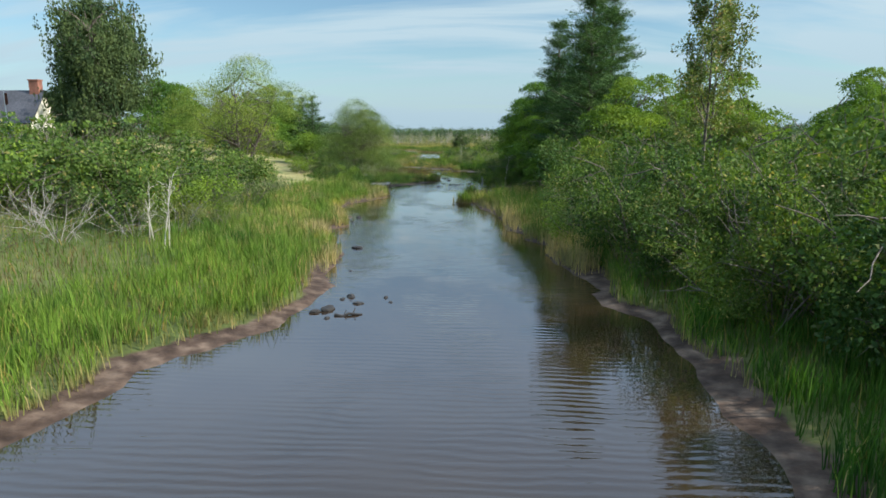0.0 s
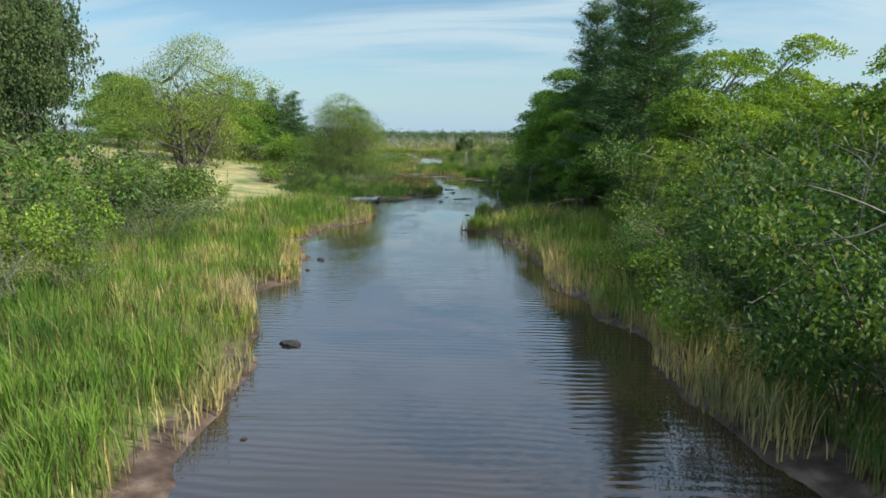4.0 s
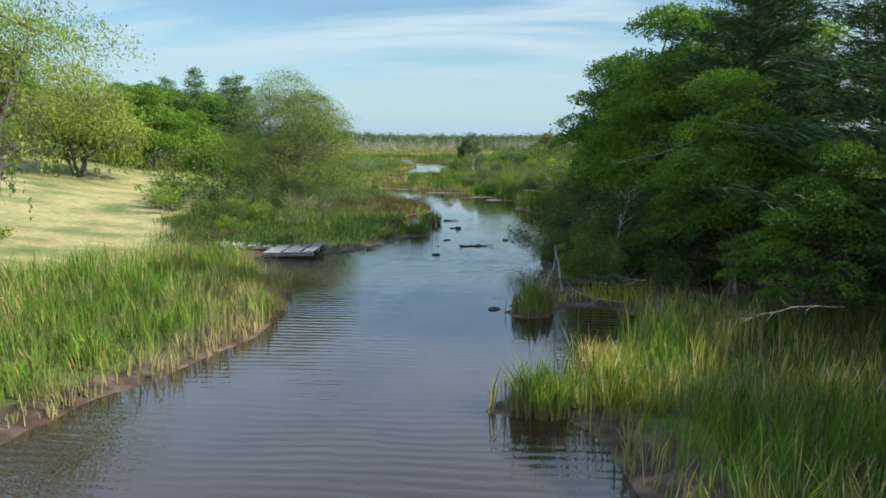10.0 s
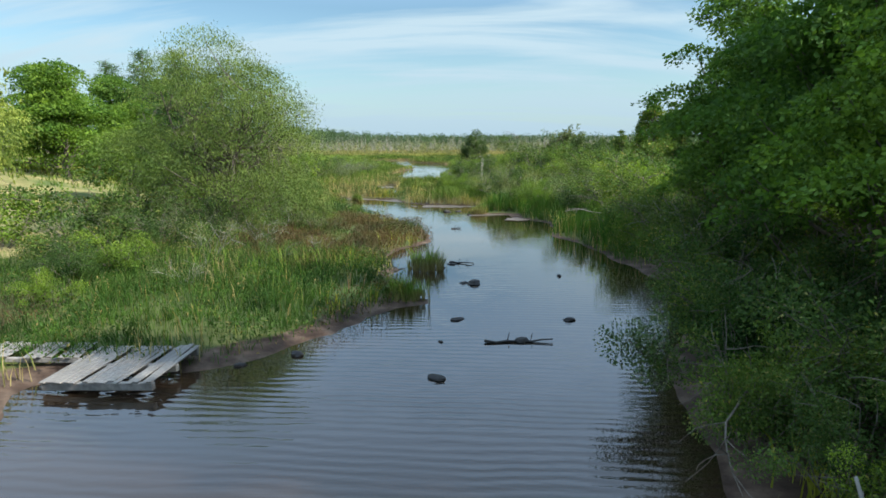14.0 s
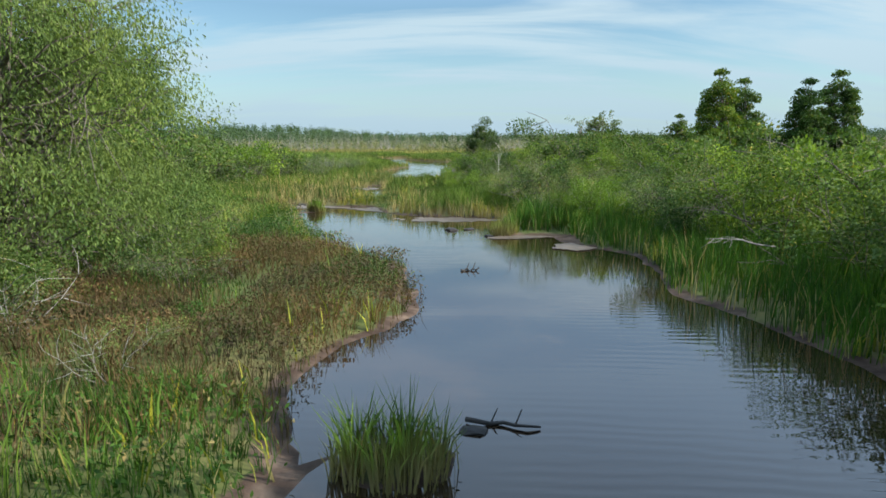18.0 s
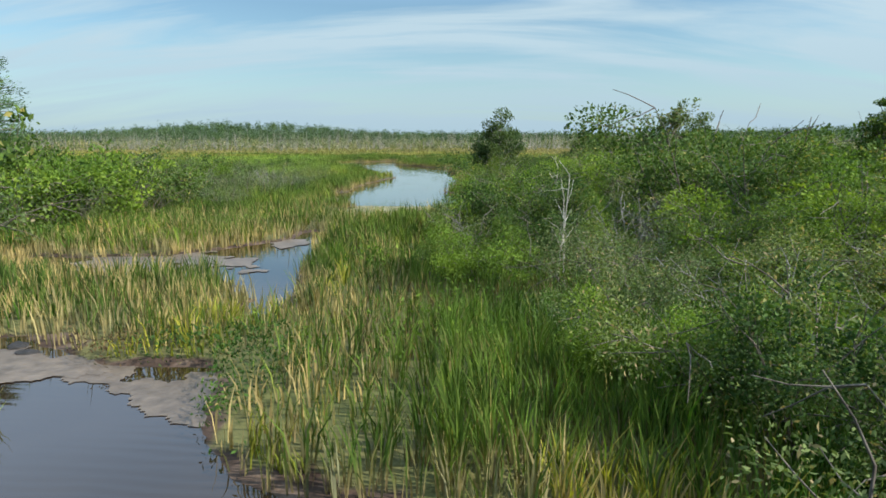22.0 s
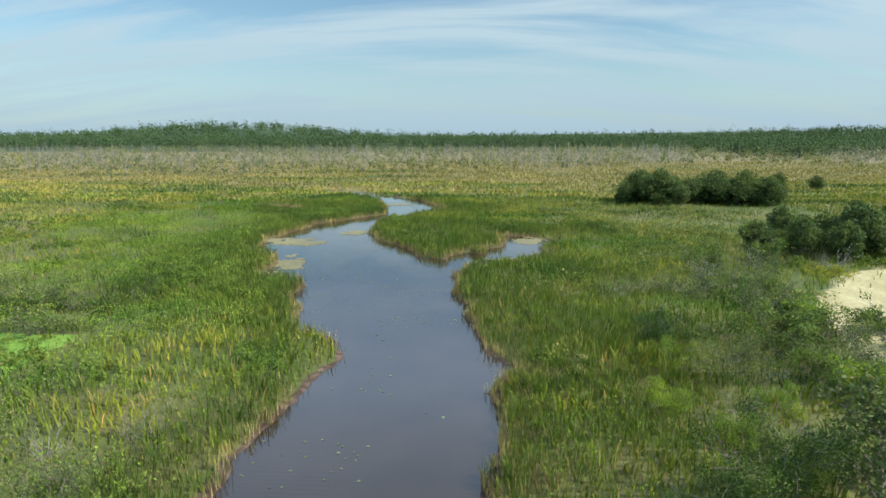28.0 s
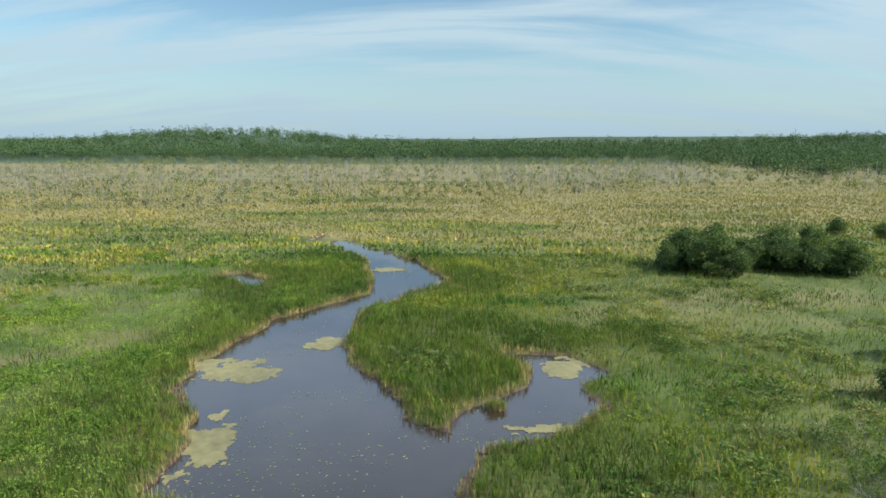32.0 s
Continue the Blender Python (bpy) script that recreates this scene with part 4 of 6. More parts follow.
def dome_tree(seed, tall, spread, base=0.15, leaves=20000, leaf=0.25, lumps=70, fork=1, gap=0.0, lean=0.0, flat=0.6, droop=0.0, layers=0.0):
    """A rounded crown of leafy lumps, each at the end of its own limb."""
    rng = np.random.default_rng(seed)
    lo = tall * base
    c = rng.normal(size=(lumps, 3))
    c /= np.linalg.norm(c, axis=1)[:, None]
    c *= (0.35 + 0.65 * rng.random((lumps, 1)) ** 0.45)
    c[:, 2] = np.abs(c[:, 2]) * 1.5 - 0.5 * rng.random(lumps)
    c[:, 2] = np.clip((c[:, 2] + 0.5) / 1.7, 0, 1)
    wide = np.sqrt(np.clip(1 - (np.maximum(c[:, 2] - 0.38, 0) / 0.66) ** 2, 0.05, 1)) * (0.72 + 0.28 * smooth(0.0, 0.25, c[:, 2]))
    at = np.stack([c[:, 0] * spread * 0.85 * wide + lean * c[:, 2] * tall, c[:, 1] * spread * 0.85 * wide, lo + (tall * 0.93 - lo) * c[:, 2]], 1)
    size = spread * (0.15 + 0.16 * rng.random(lumps)) * (90 / lumps) ** 0.4
    lines = []
    trunks = []
    for s in range(fork):
        az = s * 6.283 / fork + 0.6
        d = (lean + (0.3 * np.cos(az) if fork > 1 else 0), 0.3 * np.sin(az) if fork > 1 else 0, 1)
        t = limb(rng, (0.2 * np.cos(az) * (fork > 1), 0.2 * np.sin(az) * (fork > 1), -0.3), d, tall * 0.75, 8, -0.03, 0.06)
        r = tall * 0.02 / fork ** 0.4 * (1 - np.linspace(0, 0.9, 9)) + 0.02
        r[0] *= 1.5
        lines.append((t, r))
        trunks.append(t)
    for k in range(lumps):
        t = trunks[k % fork]
        under = t[t[:, 2] < max(at[k, 2] - 0.12 * tall, t[1, 2] + 0.01)]
        p0 = under[-1] if len(under) else t[1]
        mid = (p0 + at[k]) / 2 + rng.normal(size=3) * spread * 0.06 - np.array([0, 0, 0.04 * tall])
        u = np.linspace(0, 1, 6)[:, None]
        pts = (1 - u) ** 2 * p0 + 2 * u * (1 - u) * mid + u * u * at[k]
        lines.append((pts, np.linspace(tall * 0.006, 0.012, 6)))
    share = size ** 2 * (rng.random(lumps) > gap)
    idx = rng.choice(lumps, leaves, p=share / share.sum())
    off = in_ball(rng, leaves) * size[idx][:, None] * np.array([1.15, 1.15, flat + 0.15])
    if layers:
        # sprays spread like parasols, so that each limb carries a lit roof over a dark hollow
        r, a = np.sqrt(rng.random(leaves)), rng.random(leaves) * 6.283
        out = np.stack([np.cos(a), np.sin(a), np.zeros(leaves)], 1)
        fall = layers * r * rng.random(leaves) ** 1.6 + 0.55 * r ** 2
        off = (out * r[:, None] * (0.8 + 0.5 * rng.random((leaves, 1))) * 1.25 + np.stack([0 * r, 0 * r, 0.35 - fall + rng.normal(size=leaves) * 0.09], 1)) * size[idx][:, None]
    p = at[idx] + off
    p[:, 2] = np.maximum(p[:, 2], 0.25)
    return lines, p, off * (1 - droop) + (rng.normal(size=(leaves, 3)) * 0.7 - np.array([0, 0, 2.2 * droop])) * size[idx][:, None], leaf * (0.6 + 0.8 * rng.random(leaves))


def together(a, b):
    return a[0] + b[0], np.concatenate([a[1], b[1]]), np.concatenate([a[2], b[2]]), np.concatenate([a[3], b[3]])


def plant_tree(name, label, category, made, leaf_mat, slim, x, y, turn=0.0, bark="bark", group="", z=None, size=1.0):
    lines, p, ax, size_l = made
    gz = float(height(np.array([x]), np.array([y]))[0]) if z is None else z
    ob = thing(name, label, category, group, pose(x, y, gz, 0, 0, turn) @ Matrix.Scale(size, 4))
    part("trunk", tube_mesh("trunk", lines, M[bark]), ob)
    part("crown", leaf_mesh("crown", p, ax, size_l, slim, M[leaf_mat], np.random.default_rng(len(p))), ob)
    return ob


def slimmer(made, k):
    return [(l, r * k) for l, r in made[0]], *made[1:]


def again(ob, x, y, turn, size=1.0, label=""):
    gz = float(height(np.array([x]), np.array([y]))[0])
    c = copy_thing(ob, pose(x, y, gz, 0, 0, turn))
    c.scale = Vector(c.scale) * size
    return tagged(c, label)


# west bank, from the house onwards
plant_tree("weeping_tree", "tall dark weeping tree beside the house", "tree", together(dome_tree(10, 22.5, 7.4, 0.04, 45000, 0.36, 60, 1, 0, 0, 0.8, 0.75), willow_tree(11, 23, 8.6, 40000, 0.38, 3, 0.2, 0.05)), "weeping", 0.5, -52.7, 92.6)
plant_tree("airy_willow", "tall airy pale-green willow on the dry lawn", "tree", together(dome_tree(12, 17.2, 8.8, 0.3, 34000, 0.16, 42, 3, 0.28, 0.0, 0.22, 0.5, 0.35), willow_tree(20, 12.5, 6.0, 2200, 0.3, 3, 0.16, 0.3)), "willow", 0.45, -29.3, 83.5)
plant_tree("lawn_willow", "broad drooping willow with a dark trunk on the lawn", "tree", together(dome_tree(13, 11.91, 6.78, 0.25, 30000, 0.22, 46, 2, 0, 0, 0.6, 0.5, 1.1), willow_tree(19, 10.53, 7.33, 9000, 0.34, 2, 0.3, 0.3)), "willow", 0.4, -42.1, 116.4)
small = plant_tree("crab_apple", "low spreading yellow-green tree with several stems", "tree", dome_tree(14, 6.41, 4.4, 0.35, 9000, 0.24, 40, 3), "bright", 0.6, -28.8, 121.0)
plant_tree("bank_willow", "big rounded grey-green willow hanging over the bank", "tree", together(dome_tree(15, 13.3, 7.6, 0.03, 115000, 0.135, 84, 4, 0.1, 0, 0.42, 0.62, 0.9), willow_tree(18, 10.6, 6.6, 5000, 0.15, 4, 0.36, 0.05)), "greywillow", 0.3, -17.9, 112.3)
pine_b = plant_tree("lawn_pine", "dark pine standing behind the willow", "pine", pine_tree(16, 14.66, 4.58, 20000, 0.4), "pine", 0.14, -31.5, 136.6)
oak = plant_tree("dark_maple", "dark full-crowned maple at the edge of the lawn", "tree", dome_tree(17, 11.91, 6.05, 0.15, 26000, 0.25, 62, 1, 0, 0, 0.6, 0.1, 0.3), "broad", 0.7, -43.0, 134.8)
again(oak, -56.7, 126.5, 80, 1.05)
again(oak, -53.1, 146.7, 140, 1.1)
again(oak, -65.9, 137.5, 200, 1.2)
again(pine_b, -45.7, 172.3, 60, 1.3, "dark pine at the end of the lawn")
again(pine_b, -42.5, 168.0, 200, 1.0, "dark pine at the end of the lawn")
again(pine_b, -54.9, 166.8, 130, 1.25, "dark pine at the end of the lawn")
again(oak, -47.6, 159.5, 310, 0.95)
for bx, by, bt, bs in ((-46, 166, 150, 1.2), (-49, 170, 260, 1.35), (-53, 163, 75, 1.3)):
    again(oak, bx, by, bt, bs)
again(pine_b, -43, 175, 20, 1.2, "dark pine at the end of the lawn")
again(pine_b, -50, 166, 250, 1.35, "dark pine at the end of the lawn")

# east bank: tall pines, and the leafy tree that reaches over the water
pine_a = plant_tree("tall_pine", "tall dark pine with drooping boughs on the bank", "pine", pine_tree(21, 24.5, 6.6, 70000, 0.42, 0.04, 0.62), "pine", 0.13, 15, 71)
again(pine_a, 13.6, 82, 100, 0.86)
again(pine_a, 19, 78, 220, 0.95)
again(pine_a, 18.5, 92, 300, 0.9)
edge = plant_tree("bank_tree", "leafy dark tree leaning over the river", "tree", dome_tree(22, 13, 4.8, 0.16, 42000, 0.17, 80, 1, 0.1, -0.1, 0.6, 0.1, 0.35), "broad", 0.6, 12.2, 99)
again(edge, 11, 90, 120, 1.12)
again(edge, 14.5, 95.5, 200, 1.2)
again(edge, 9.4, 84, 250, 0.85)
again(edge, 10.5, 76, 30, 0.72)
again(edge, 10, 70, 160, 0.5)
again(edge, 15, 104, 30, 1.0)
again(edge, 24, 100, 170, 1.15)
plant_tree("birch_tree", "slender open-crowned birch among the shrubs", "tree", slimmer(broad_tree(23, 15.5, 3.4, 0.3, 14000, 0.17, 0.25, 0.05, 2), 0.5), "greyshrub", 0.6, 14.9, 37, bark="bark")
plant_tree("pale_sapling", "slender pale yellow-green sapling above the shrubs", "tree", slimmer(broad_tree(25, 5.6, 1.3, 0.25, 2600, 0.13, 0.15), 0.6), "willow", 0.55, 10.3, 53.5)
green_tree = plant_tree("green_ash", "bright green full-crowned tree behind the shrubs", "tree", dome_tree(24, 12.5, 4.8, 0.06, 34000, 0.19, 75, 1, 0, 0, 0.6, 0.1, 0.3), "bright", 0.6, 16, 60)
again(green_tree, 21, 66, 90, 1.05)
again(green_tree, 17.5, 38, 200, 0.66)
again(green_tree, 24, 54, 290, 0.95)
again(green_tree, 27, 70, 20, 1.15)
for bx, by, bt, bs in ((33, 52, 75, 0.85), (38, 58, 190, 0.95), (29, 45, 310, 0.78), (37, 47, 130, 0.8), (44, 60, 40, 0.95)):
    again(green_tree, bx, by, bt, bs)
# unseen trees added south of the start, to shade the first reeds
again(green_tree, 18, 5, 140, 0.95)
again(green_tree, 15.5, 0, 30, 0.8)
again(green_tree, 20.5, 10, 250, 0.9)

# the upper marsh: one lone tree and groups behind the thicket
lone = plant_tree("lone_tree", "lone dark round-crowned tree above the marsh", "tree", dome_tree(31, 8.4, 3.0, 0.16, 12500, 0.16, 70, 1, 0.2), "lonely", 0.7, 1.8, 185.6, bark="deadwood")
again(lone, 21.0, 184.8, 70, 0.95, "dark tree rising from the thicket")
grey_tree = plant_tree("pale_tree", "pale grey-green open tree rising from the thicket", "tree", broad_tree(32, 9.16, 3.66, 0.3, 3000, 0.28, 0.25), "greyshrub", 0.6, 17.3, 185.1)
again(grey_tree, 12.0, 197.1, 90, 0.7)
ash = plant_tree("upright_ash", "upright green tree behind the thicket", "tree", dome_tree(33, 13.2, 3.4, 0.04, 22000, 0.22, 130), "shrub", 0.7, 27.1, 163.6)
for bx, by, bt, bs in ((31.2, 166.8, 40, 0.95), (35.8, 161.3, 100, 0.9), (41.3, 165.0, 200, 1.0), (46.8, 158.6, 10, 0.9), (22.1, 161.3, 300, 0.6)):
    again(ash, bx, by, bt, bs)


# ---- shrubs ----
def shrub_kind(seed, tall, spread, leaves, leaf, mat, slim=0.6, bare=0.0, bark="bark"):
    rng = np.random.default_rng(seed)
    lines, tips = [], []
    for s in range(9):
        az, out = s * 2.4 + rng.random(), 0.25 + 0.75 * rng.random()
        pts = limb(rng, (0.15 * np.cos(az), 0.15 * np.sin(az), -0.2), (np.cos(az) * out, np.sin(az) * out, 0.9), tall * (0.75 + 0.3 * rng.random()), 6, 0.04, 0.13)
        pts[:, :2] *= spread / tall * 1.25
        lines.append((pts, np.linspace(0.025, 0.008, 7)))
        tips += list(pts[2:])
        for j in range(4):
            dd = np.array([np.cos(az), np.sin(az), 0.5]) + rng.normal(size=3) * 0.8
            sub = limb(rng, pts[rng.integers(2, 7)], dd / np.linalg.norm(dd), spread * 0.5, 3, -0.02, 0.2)
            lines.append((sub, np.linspace(0.014, 0.006, 4)))
            tips += list(sub[1:])
    tips = np.array(tips)
    tips = tips[np.argsort(rng.random(len(tips)))[:22]]
    size = spread * (0.15 + 0.20 * rng.random(len(tips)))
    idx = rng.choice(len(tips), leaves, p=size ** 2 / (size ** 2).sum())
    off = in_ball(rng, leaves) * size[idx][:, None] * np.array([1.2, 1.2, 0.8])
    p = tips[idx] + off
    p[:, 2] = np.clip(p[:, 2], 0.1 + 0.2 * rng.random(leaves), None)
    return (tube_mesh("branchwork", lines, M[bark], 4), leaf_mesh("foliage", p, off + rng.normal(size=(leaves, 3)) * 0.3, leaf * (0.6 + 0.8 * rng.random(leaves)), slim, M[mat], rng))


SHRUBS = {
    "green": [shrub_kind(41, 3.6, 2.3, 8600, 0.087, "shrub"), shrub_kind(42, 3.0, 2.5, 8600, 0.087, "shrub"), shrub_kind(46, 3.3, 2.2, 8600, 0.091, "shrub", 0.45)],
    "grey": [shrub_kind(43, 2.6, 2.2, 5500, 0.08, "greyshrub", 0.4), shrub_kind(47, 2.4, 2.0, 3600, 0.08, "greyshrub", 0.4, 0, "deadwood")],
    "bright": [shrub_kind(44, 2.9, 2.1, 8000, 0.085, "bright"), shrub_kind(48, 2.5, 2.2, 8000, 0.085, "bright", 0.5)],
    "bare": [shrub_kind(45, 2.6, 2.0, 170, 0.12, "greyshrub", 0.5, 0, "deadwood")],
}
FAR_SHRUBS = {"green": shrub_kind(51, 3.3, 2.4, 1500, 0.24, "shrub"), "grey": shrub_kind(52, 2.5, 2.1, 1100, 0.2, "greyshrub", 0.4), "bright": shrub_kind(53, 2.8, 2.2, 1400, 0.23, "bright"), "bare": shrub_kind(54, 2.6, 2.0, 90, 0.12, "greyshrub", 0.5, 0, "deadwood")}
MID_SHRUBS = {"green": shrub_kind(56, 3.3, 2.4, 2600, 0.155, "shrub"), "grey": shrub_kind(57, 2.5, 2.1, 2000, 0.13, "greyshrub", 0.4), "bright": shrub_kind(58, 2.8, 2.2, 2400, 0.15, "bright"), "bare": FAR_SHRUBS["bare"]}
TELL = {"green": "dense dark green leafy shrub", "grey": "grey-green twiggy marsh shrub", "bright": "bright yellow-green leafy shrub", "bare": "bare grey dead shrub with tangled twigs"}
COUNT = [0]
JOINED = {}


def joined_add(me, m):
    """Keeps a mesh's points and faces at a pose, to be joined into one with others of its material."""
    v = np.empty(len(me.vertices) * 3, np.float32)
    me.vertices.foreach_get("co", v)
    f = np.empty(len(me.loops), np.int32)
    me.loops.foreach_get("vertex_index", f)
    mm = np.array(m)
    JOINED.setdefault(me.materials[0].name, []).append((v.reshape(-1, 3) @ mm[:3, :3].T + mm[:3, 3], f.reshape(-1, 4)))


def joined_build(name, label, category):
    for key, rows in JOINED.items():
        at, vs, fs = 0, [], []
        for v, f in rows:
            vs.append(v)
            fs.append(f + at)
            at += len(v)
        tagged(new(name, mesh_of(name, np.concatenate(vs), np.concatenate(fs), bpy.data.materials[key])), label, category, kind="stuff")
    JOINED.clear()


def shrub(x, y, kind="green", size=1.0, tall=1.0, group="shrubs on the banks", where="on the marsh"):
    stems, leaves = SHRUBS[kind][COUNT[0] % len(SHRUBS[kind])]
    COUNT[0] += 1
    gz = float(height(np.array([x]), np.array([y]))[0])
    m = pose(x, y, gz, 0, 0, COUNT[0] * 137.5 % 360) @ Matrix.Diagonal((size, size, size * tall, 1))
    if abs(x + 3) > (17 if y > 70 else 19.5):
        for me in (FAR_SHRUBS if abs(x + 3) > 30 else MID_SHRUBS)[kind]:
            joined_add(me, m)
        return None
    ob = thing("shrub", TELL[kind] + " " + where, "shrub", group, m)
    part("branchwork", stems, ob)
    part("foliage", leaves, ob)
    return ob


def thicket(x0, x1, y0, y1, gap, kinds, lo, hi, group, where, keep=lambda x, y: True, seed=1):
    rng = np.random.default_rng(seed)
    yy = y0
    row = 0
    while yy < y1:
        xx = x0 + (row % 2) * gap / 2
        while xx < x1:
            px, py = xx + rng.normal() * gap * 0.25, yy + rng.normal() * gap * 0.25
            if keep(px, py) and shore(np.array([px]), np.array([py]))[0] > 2.2:
                shrub(px, py, kinds[rng.integers(len(kinds))], (lo + (hi - lo) * rng.random()) * (0.62 + 0.6 * rng.random() ** 0.7), 0.85 + 0.4 * rng.random(), group, where)
            xx += gap
        yy += gap * 0.87
        row += 1


# east bank of the first reach
thicket(10, 17, 13, 62, 3.1, ["green", "green", "grey", "green", "bright"], 1.25, 1.9, "shrubs on the east bank", "on the east bank", lambda x, y: not (y < 19 and x < 12) and not (y > 44 and x < 11), 2)
# added shrubs kept out of view, there to shade the first reeds
thicket(12.5, 20, 2, 13, 3.4, ["green", "green", "grey"], 1.1, 1.4, "shrubs on the east bank", "on the east bank", lambda x, y: x > 0.78 * y + 6, 18)
thicket(18.5, 27, 14, 62, 5.0, ["green", "green", "bright"], 1.8, 2.4, "shrubs on the east bank", "on the east bank", seed=3)
thicket(6.5, 12, 77, 94, 2.9, ["green", "green", "green"], 0.75, 1.2, "undergrowth below the pines", "below the pines", seed=4)
thicket(9.5, 15, 94, 107, 2.7, ["green", "green", "grey"], 0.9, 1.3, "undergrowth below the pines", "below the pines", seed=14)
# west side below the house
thicket(-40, -20, 44, 66, 4.2, ["green", "green", "bright", "grey"], 1.2, 1.9, "shrubs below the house", "below the house", lambda x, y: x < -14 - 0.28 * (y - 38), 5)
thicket(-62, -38, 60, 88, 5.0, ["green", "bright"], 0.9, 1.3, "shrubs below the house", "below the house", lambda x, y: y < 84 or x < -48, 6)
for bx, by, bk, bs in ((-24, 36, "bare", 1.3), (-21, 39, "bare", 1.2), (-28, 40, "bare", 1.4), (-19, 41, "grey", 1.1), (-31, 36, "grey", 1.2), (-25, 32, "grey", 0.8), (-17, 44, "grey", 0.9), (-20, 47, "grey", 1.1), (-27.5, 77, "bright", 0.9), (-24.5, 79, "bright", 0.8), (-17.1, 97.9, "bright", 0.8), (-14.6, 101.8, "grey", 0.9), (-18.2, 103.6, "green", 0.8), (-13.2, 106.4, "grey", 0.8), (-10.9, 110.9, "grey", 0.7), (-13.7, 115.5, "grey", 0.8), (-16.4, 120.1, "grey", 0.9), (-19.2, 125.6, "grey", 0.8), (-14.6, 123.8, "grey", 0.7), (12, 57, "bright", 1.1), (-16.6, 92.4, "bright", 0.55), (-13.2, 95.8, "grey", 0.5), (-18.0, 95.8, "green", 0.6), (-20.2, 99.0, "green", 0.7), (-10.9, 99.9, "green", 0.5), (-9.1, 103.6, "grey", 0.5), (-21.0, 104.5, "green", 0.8), (-22.8, 110.0, "green", 0.9), (-14.6, 108.2, "green", 0.8), (-11.8, 113.7, "green", 0.7), (-20.1, 116.4, "grey", 0.9), (-21.9, 108.2, "green", 1.2), (-19.2, 105.5, "grey", 1.1), (-24.2, 105.5, "green", 1.3), (-16.9, 107.3, "green", 0.9), (-25.6, 101.8, "bright", 1.1), (0.8, 164.5, "bare", 1.35), (3.0, 166.0, "bare", 1.2), (4.2, 169, "bare", 1.1), (2.0, 168.5, "bare", 0.9), (-29.5, 190, "bright", 1.1), (-32, 193, "green", 1.2), (-35, 189, "bright", 1.2), (-31, 196, "green", 1.0), (-37, 194, "bright", 1.2), (-28, 194, "green", 0.9), (-33, 186, "bright", 1.1), (-38, 186, "green", 1.2), (-21.5, 188.6, "bare", 1.2), (-24, 191, "bare", 1.1), (-21, 185, "bare", 1.0), (9, 46, "green", 1.1), (10.5, 49, "green", 1.3), (8.7, 42.5, "green", 1.0), (11, 44.5, "green", 1.4), (9.8, 40, "grey", 1.2), (12, 51, "grey", 1.3), (8.8, 36.5, "green", 1.1), (9.5, 124, "bare", 0.9), (8.5, 127, "bare", 1.0), (10.5, 121, "bare", 0.9)):
    shrub(bx, by, bk, bs, 1.0, "single shrubs", "among the sedge")
for bx, by, bk, bs in ((4.6, 80, "green", 0.6), (4.2, 82.5, "green", 0.7), (4.8, 85, "green", 0.8), (5.2, 78.4, "green", 0.7), (5.6, 87, "green", 0.8), (6.6, 90, "green", 0.9), (4.3, 78.8, "bright", 0.5), (7.6, 94, "green", 1.0), (5.4, 81.2, "green", 0.6), (6.6, 80.3, "green", 0.75), (5.7, 84, "bright", 0.65), (7.2, 82.6, "green", 0.95), (8.2, 79.2, "green", 0.85), (6.5, 86.4, "green", 0.85), (7.6, 89.0, "green", 1.0), (7.3, 92.4, "green", 0.9), (8.8, 86, "green", 1.2)):
    shrub(bx, by, bk, bs, 1.15, "undergrowth below the pines", "leaning over the mud bank")
# the thicket east of the bend, over which the path climbs
thicket(8.3, 36.7, 108.2, 155.8, 3.7, ["green", "bright", "grey", "bright", "green", "grey"], 1.0, 1.5, "thicket at the bend", "in the thicket", lambda x, y: x > 9 + 3.2 * math.sin(y * 0.2), 7)
thicket(-0.8, 11.2, 126.0, 146.7, 2.7, ["grey", "grey", "green", "bright", "grey"], 0.7, 1.1, "thicket at the bend", "in the thicket", lambda x, y: x > 0.6 + 0.28 * max(0, 138 - y), 13)
thicket(-3.6, 20.2, 146.7, 179.6, 3.0, ["green", "grey", "grey", "bright", "green", "bare"], 0.78, 1.24, "thicket at the bend", "in the thicket", lambda x, y: x > -3 + 0.14 * (y - 147) and not (abs(x - 1.8) < 2 and abs(y - 185.6) < 3), 8)
thicket(8.3, 25.9, 146.5, 187.1, 4.6, ["green", "bright", "grey", "bright"], 1.4, 1.9, "thicket at the bend", "in the thicket", seed=16)
thicket(1.9, 31.2, 179.6, 221.8, 4.0, ["green", "bright", "grey", "green"], 0.6, 1.01, "shrubs by the upper reach", "by the upper reach", lambda x, y: x > 1 + 0.24 * (y - 180), 9)
thicket(12.0, 38.5, 212.6, 249.3, 4.2, ["grey", "grey", "bare", "grey", "green"], 0.65, 1.05, "shrubs by the upper reach", "by the upper reach", lambda x, y: math.sin(x * 0.31) + math.sin(y * 0.27 + x * 0.1) > -0.4 and sand_mask(np.array([x]), np.array([y]))[0] < 0.1, 17)
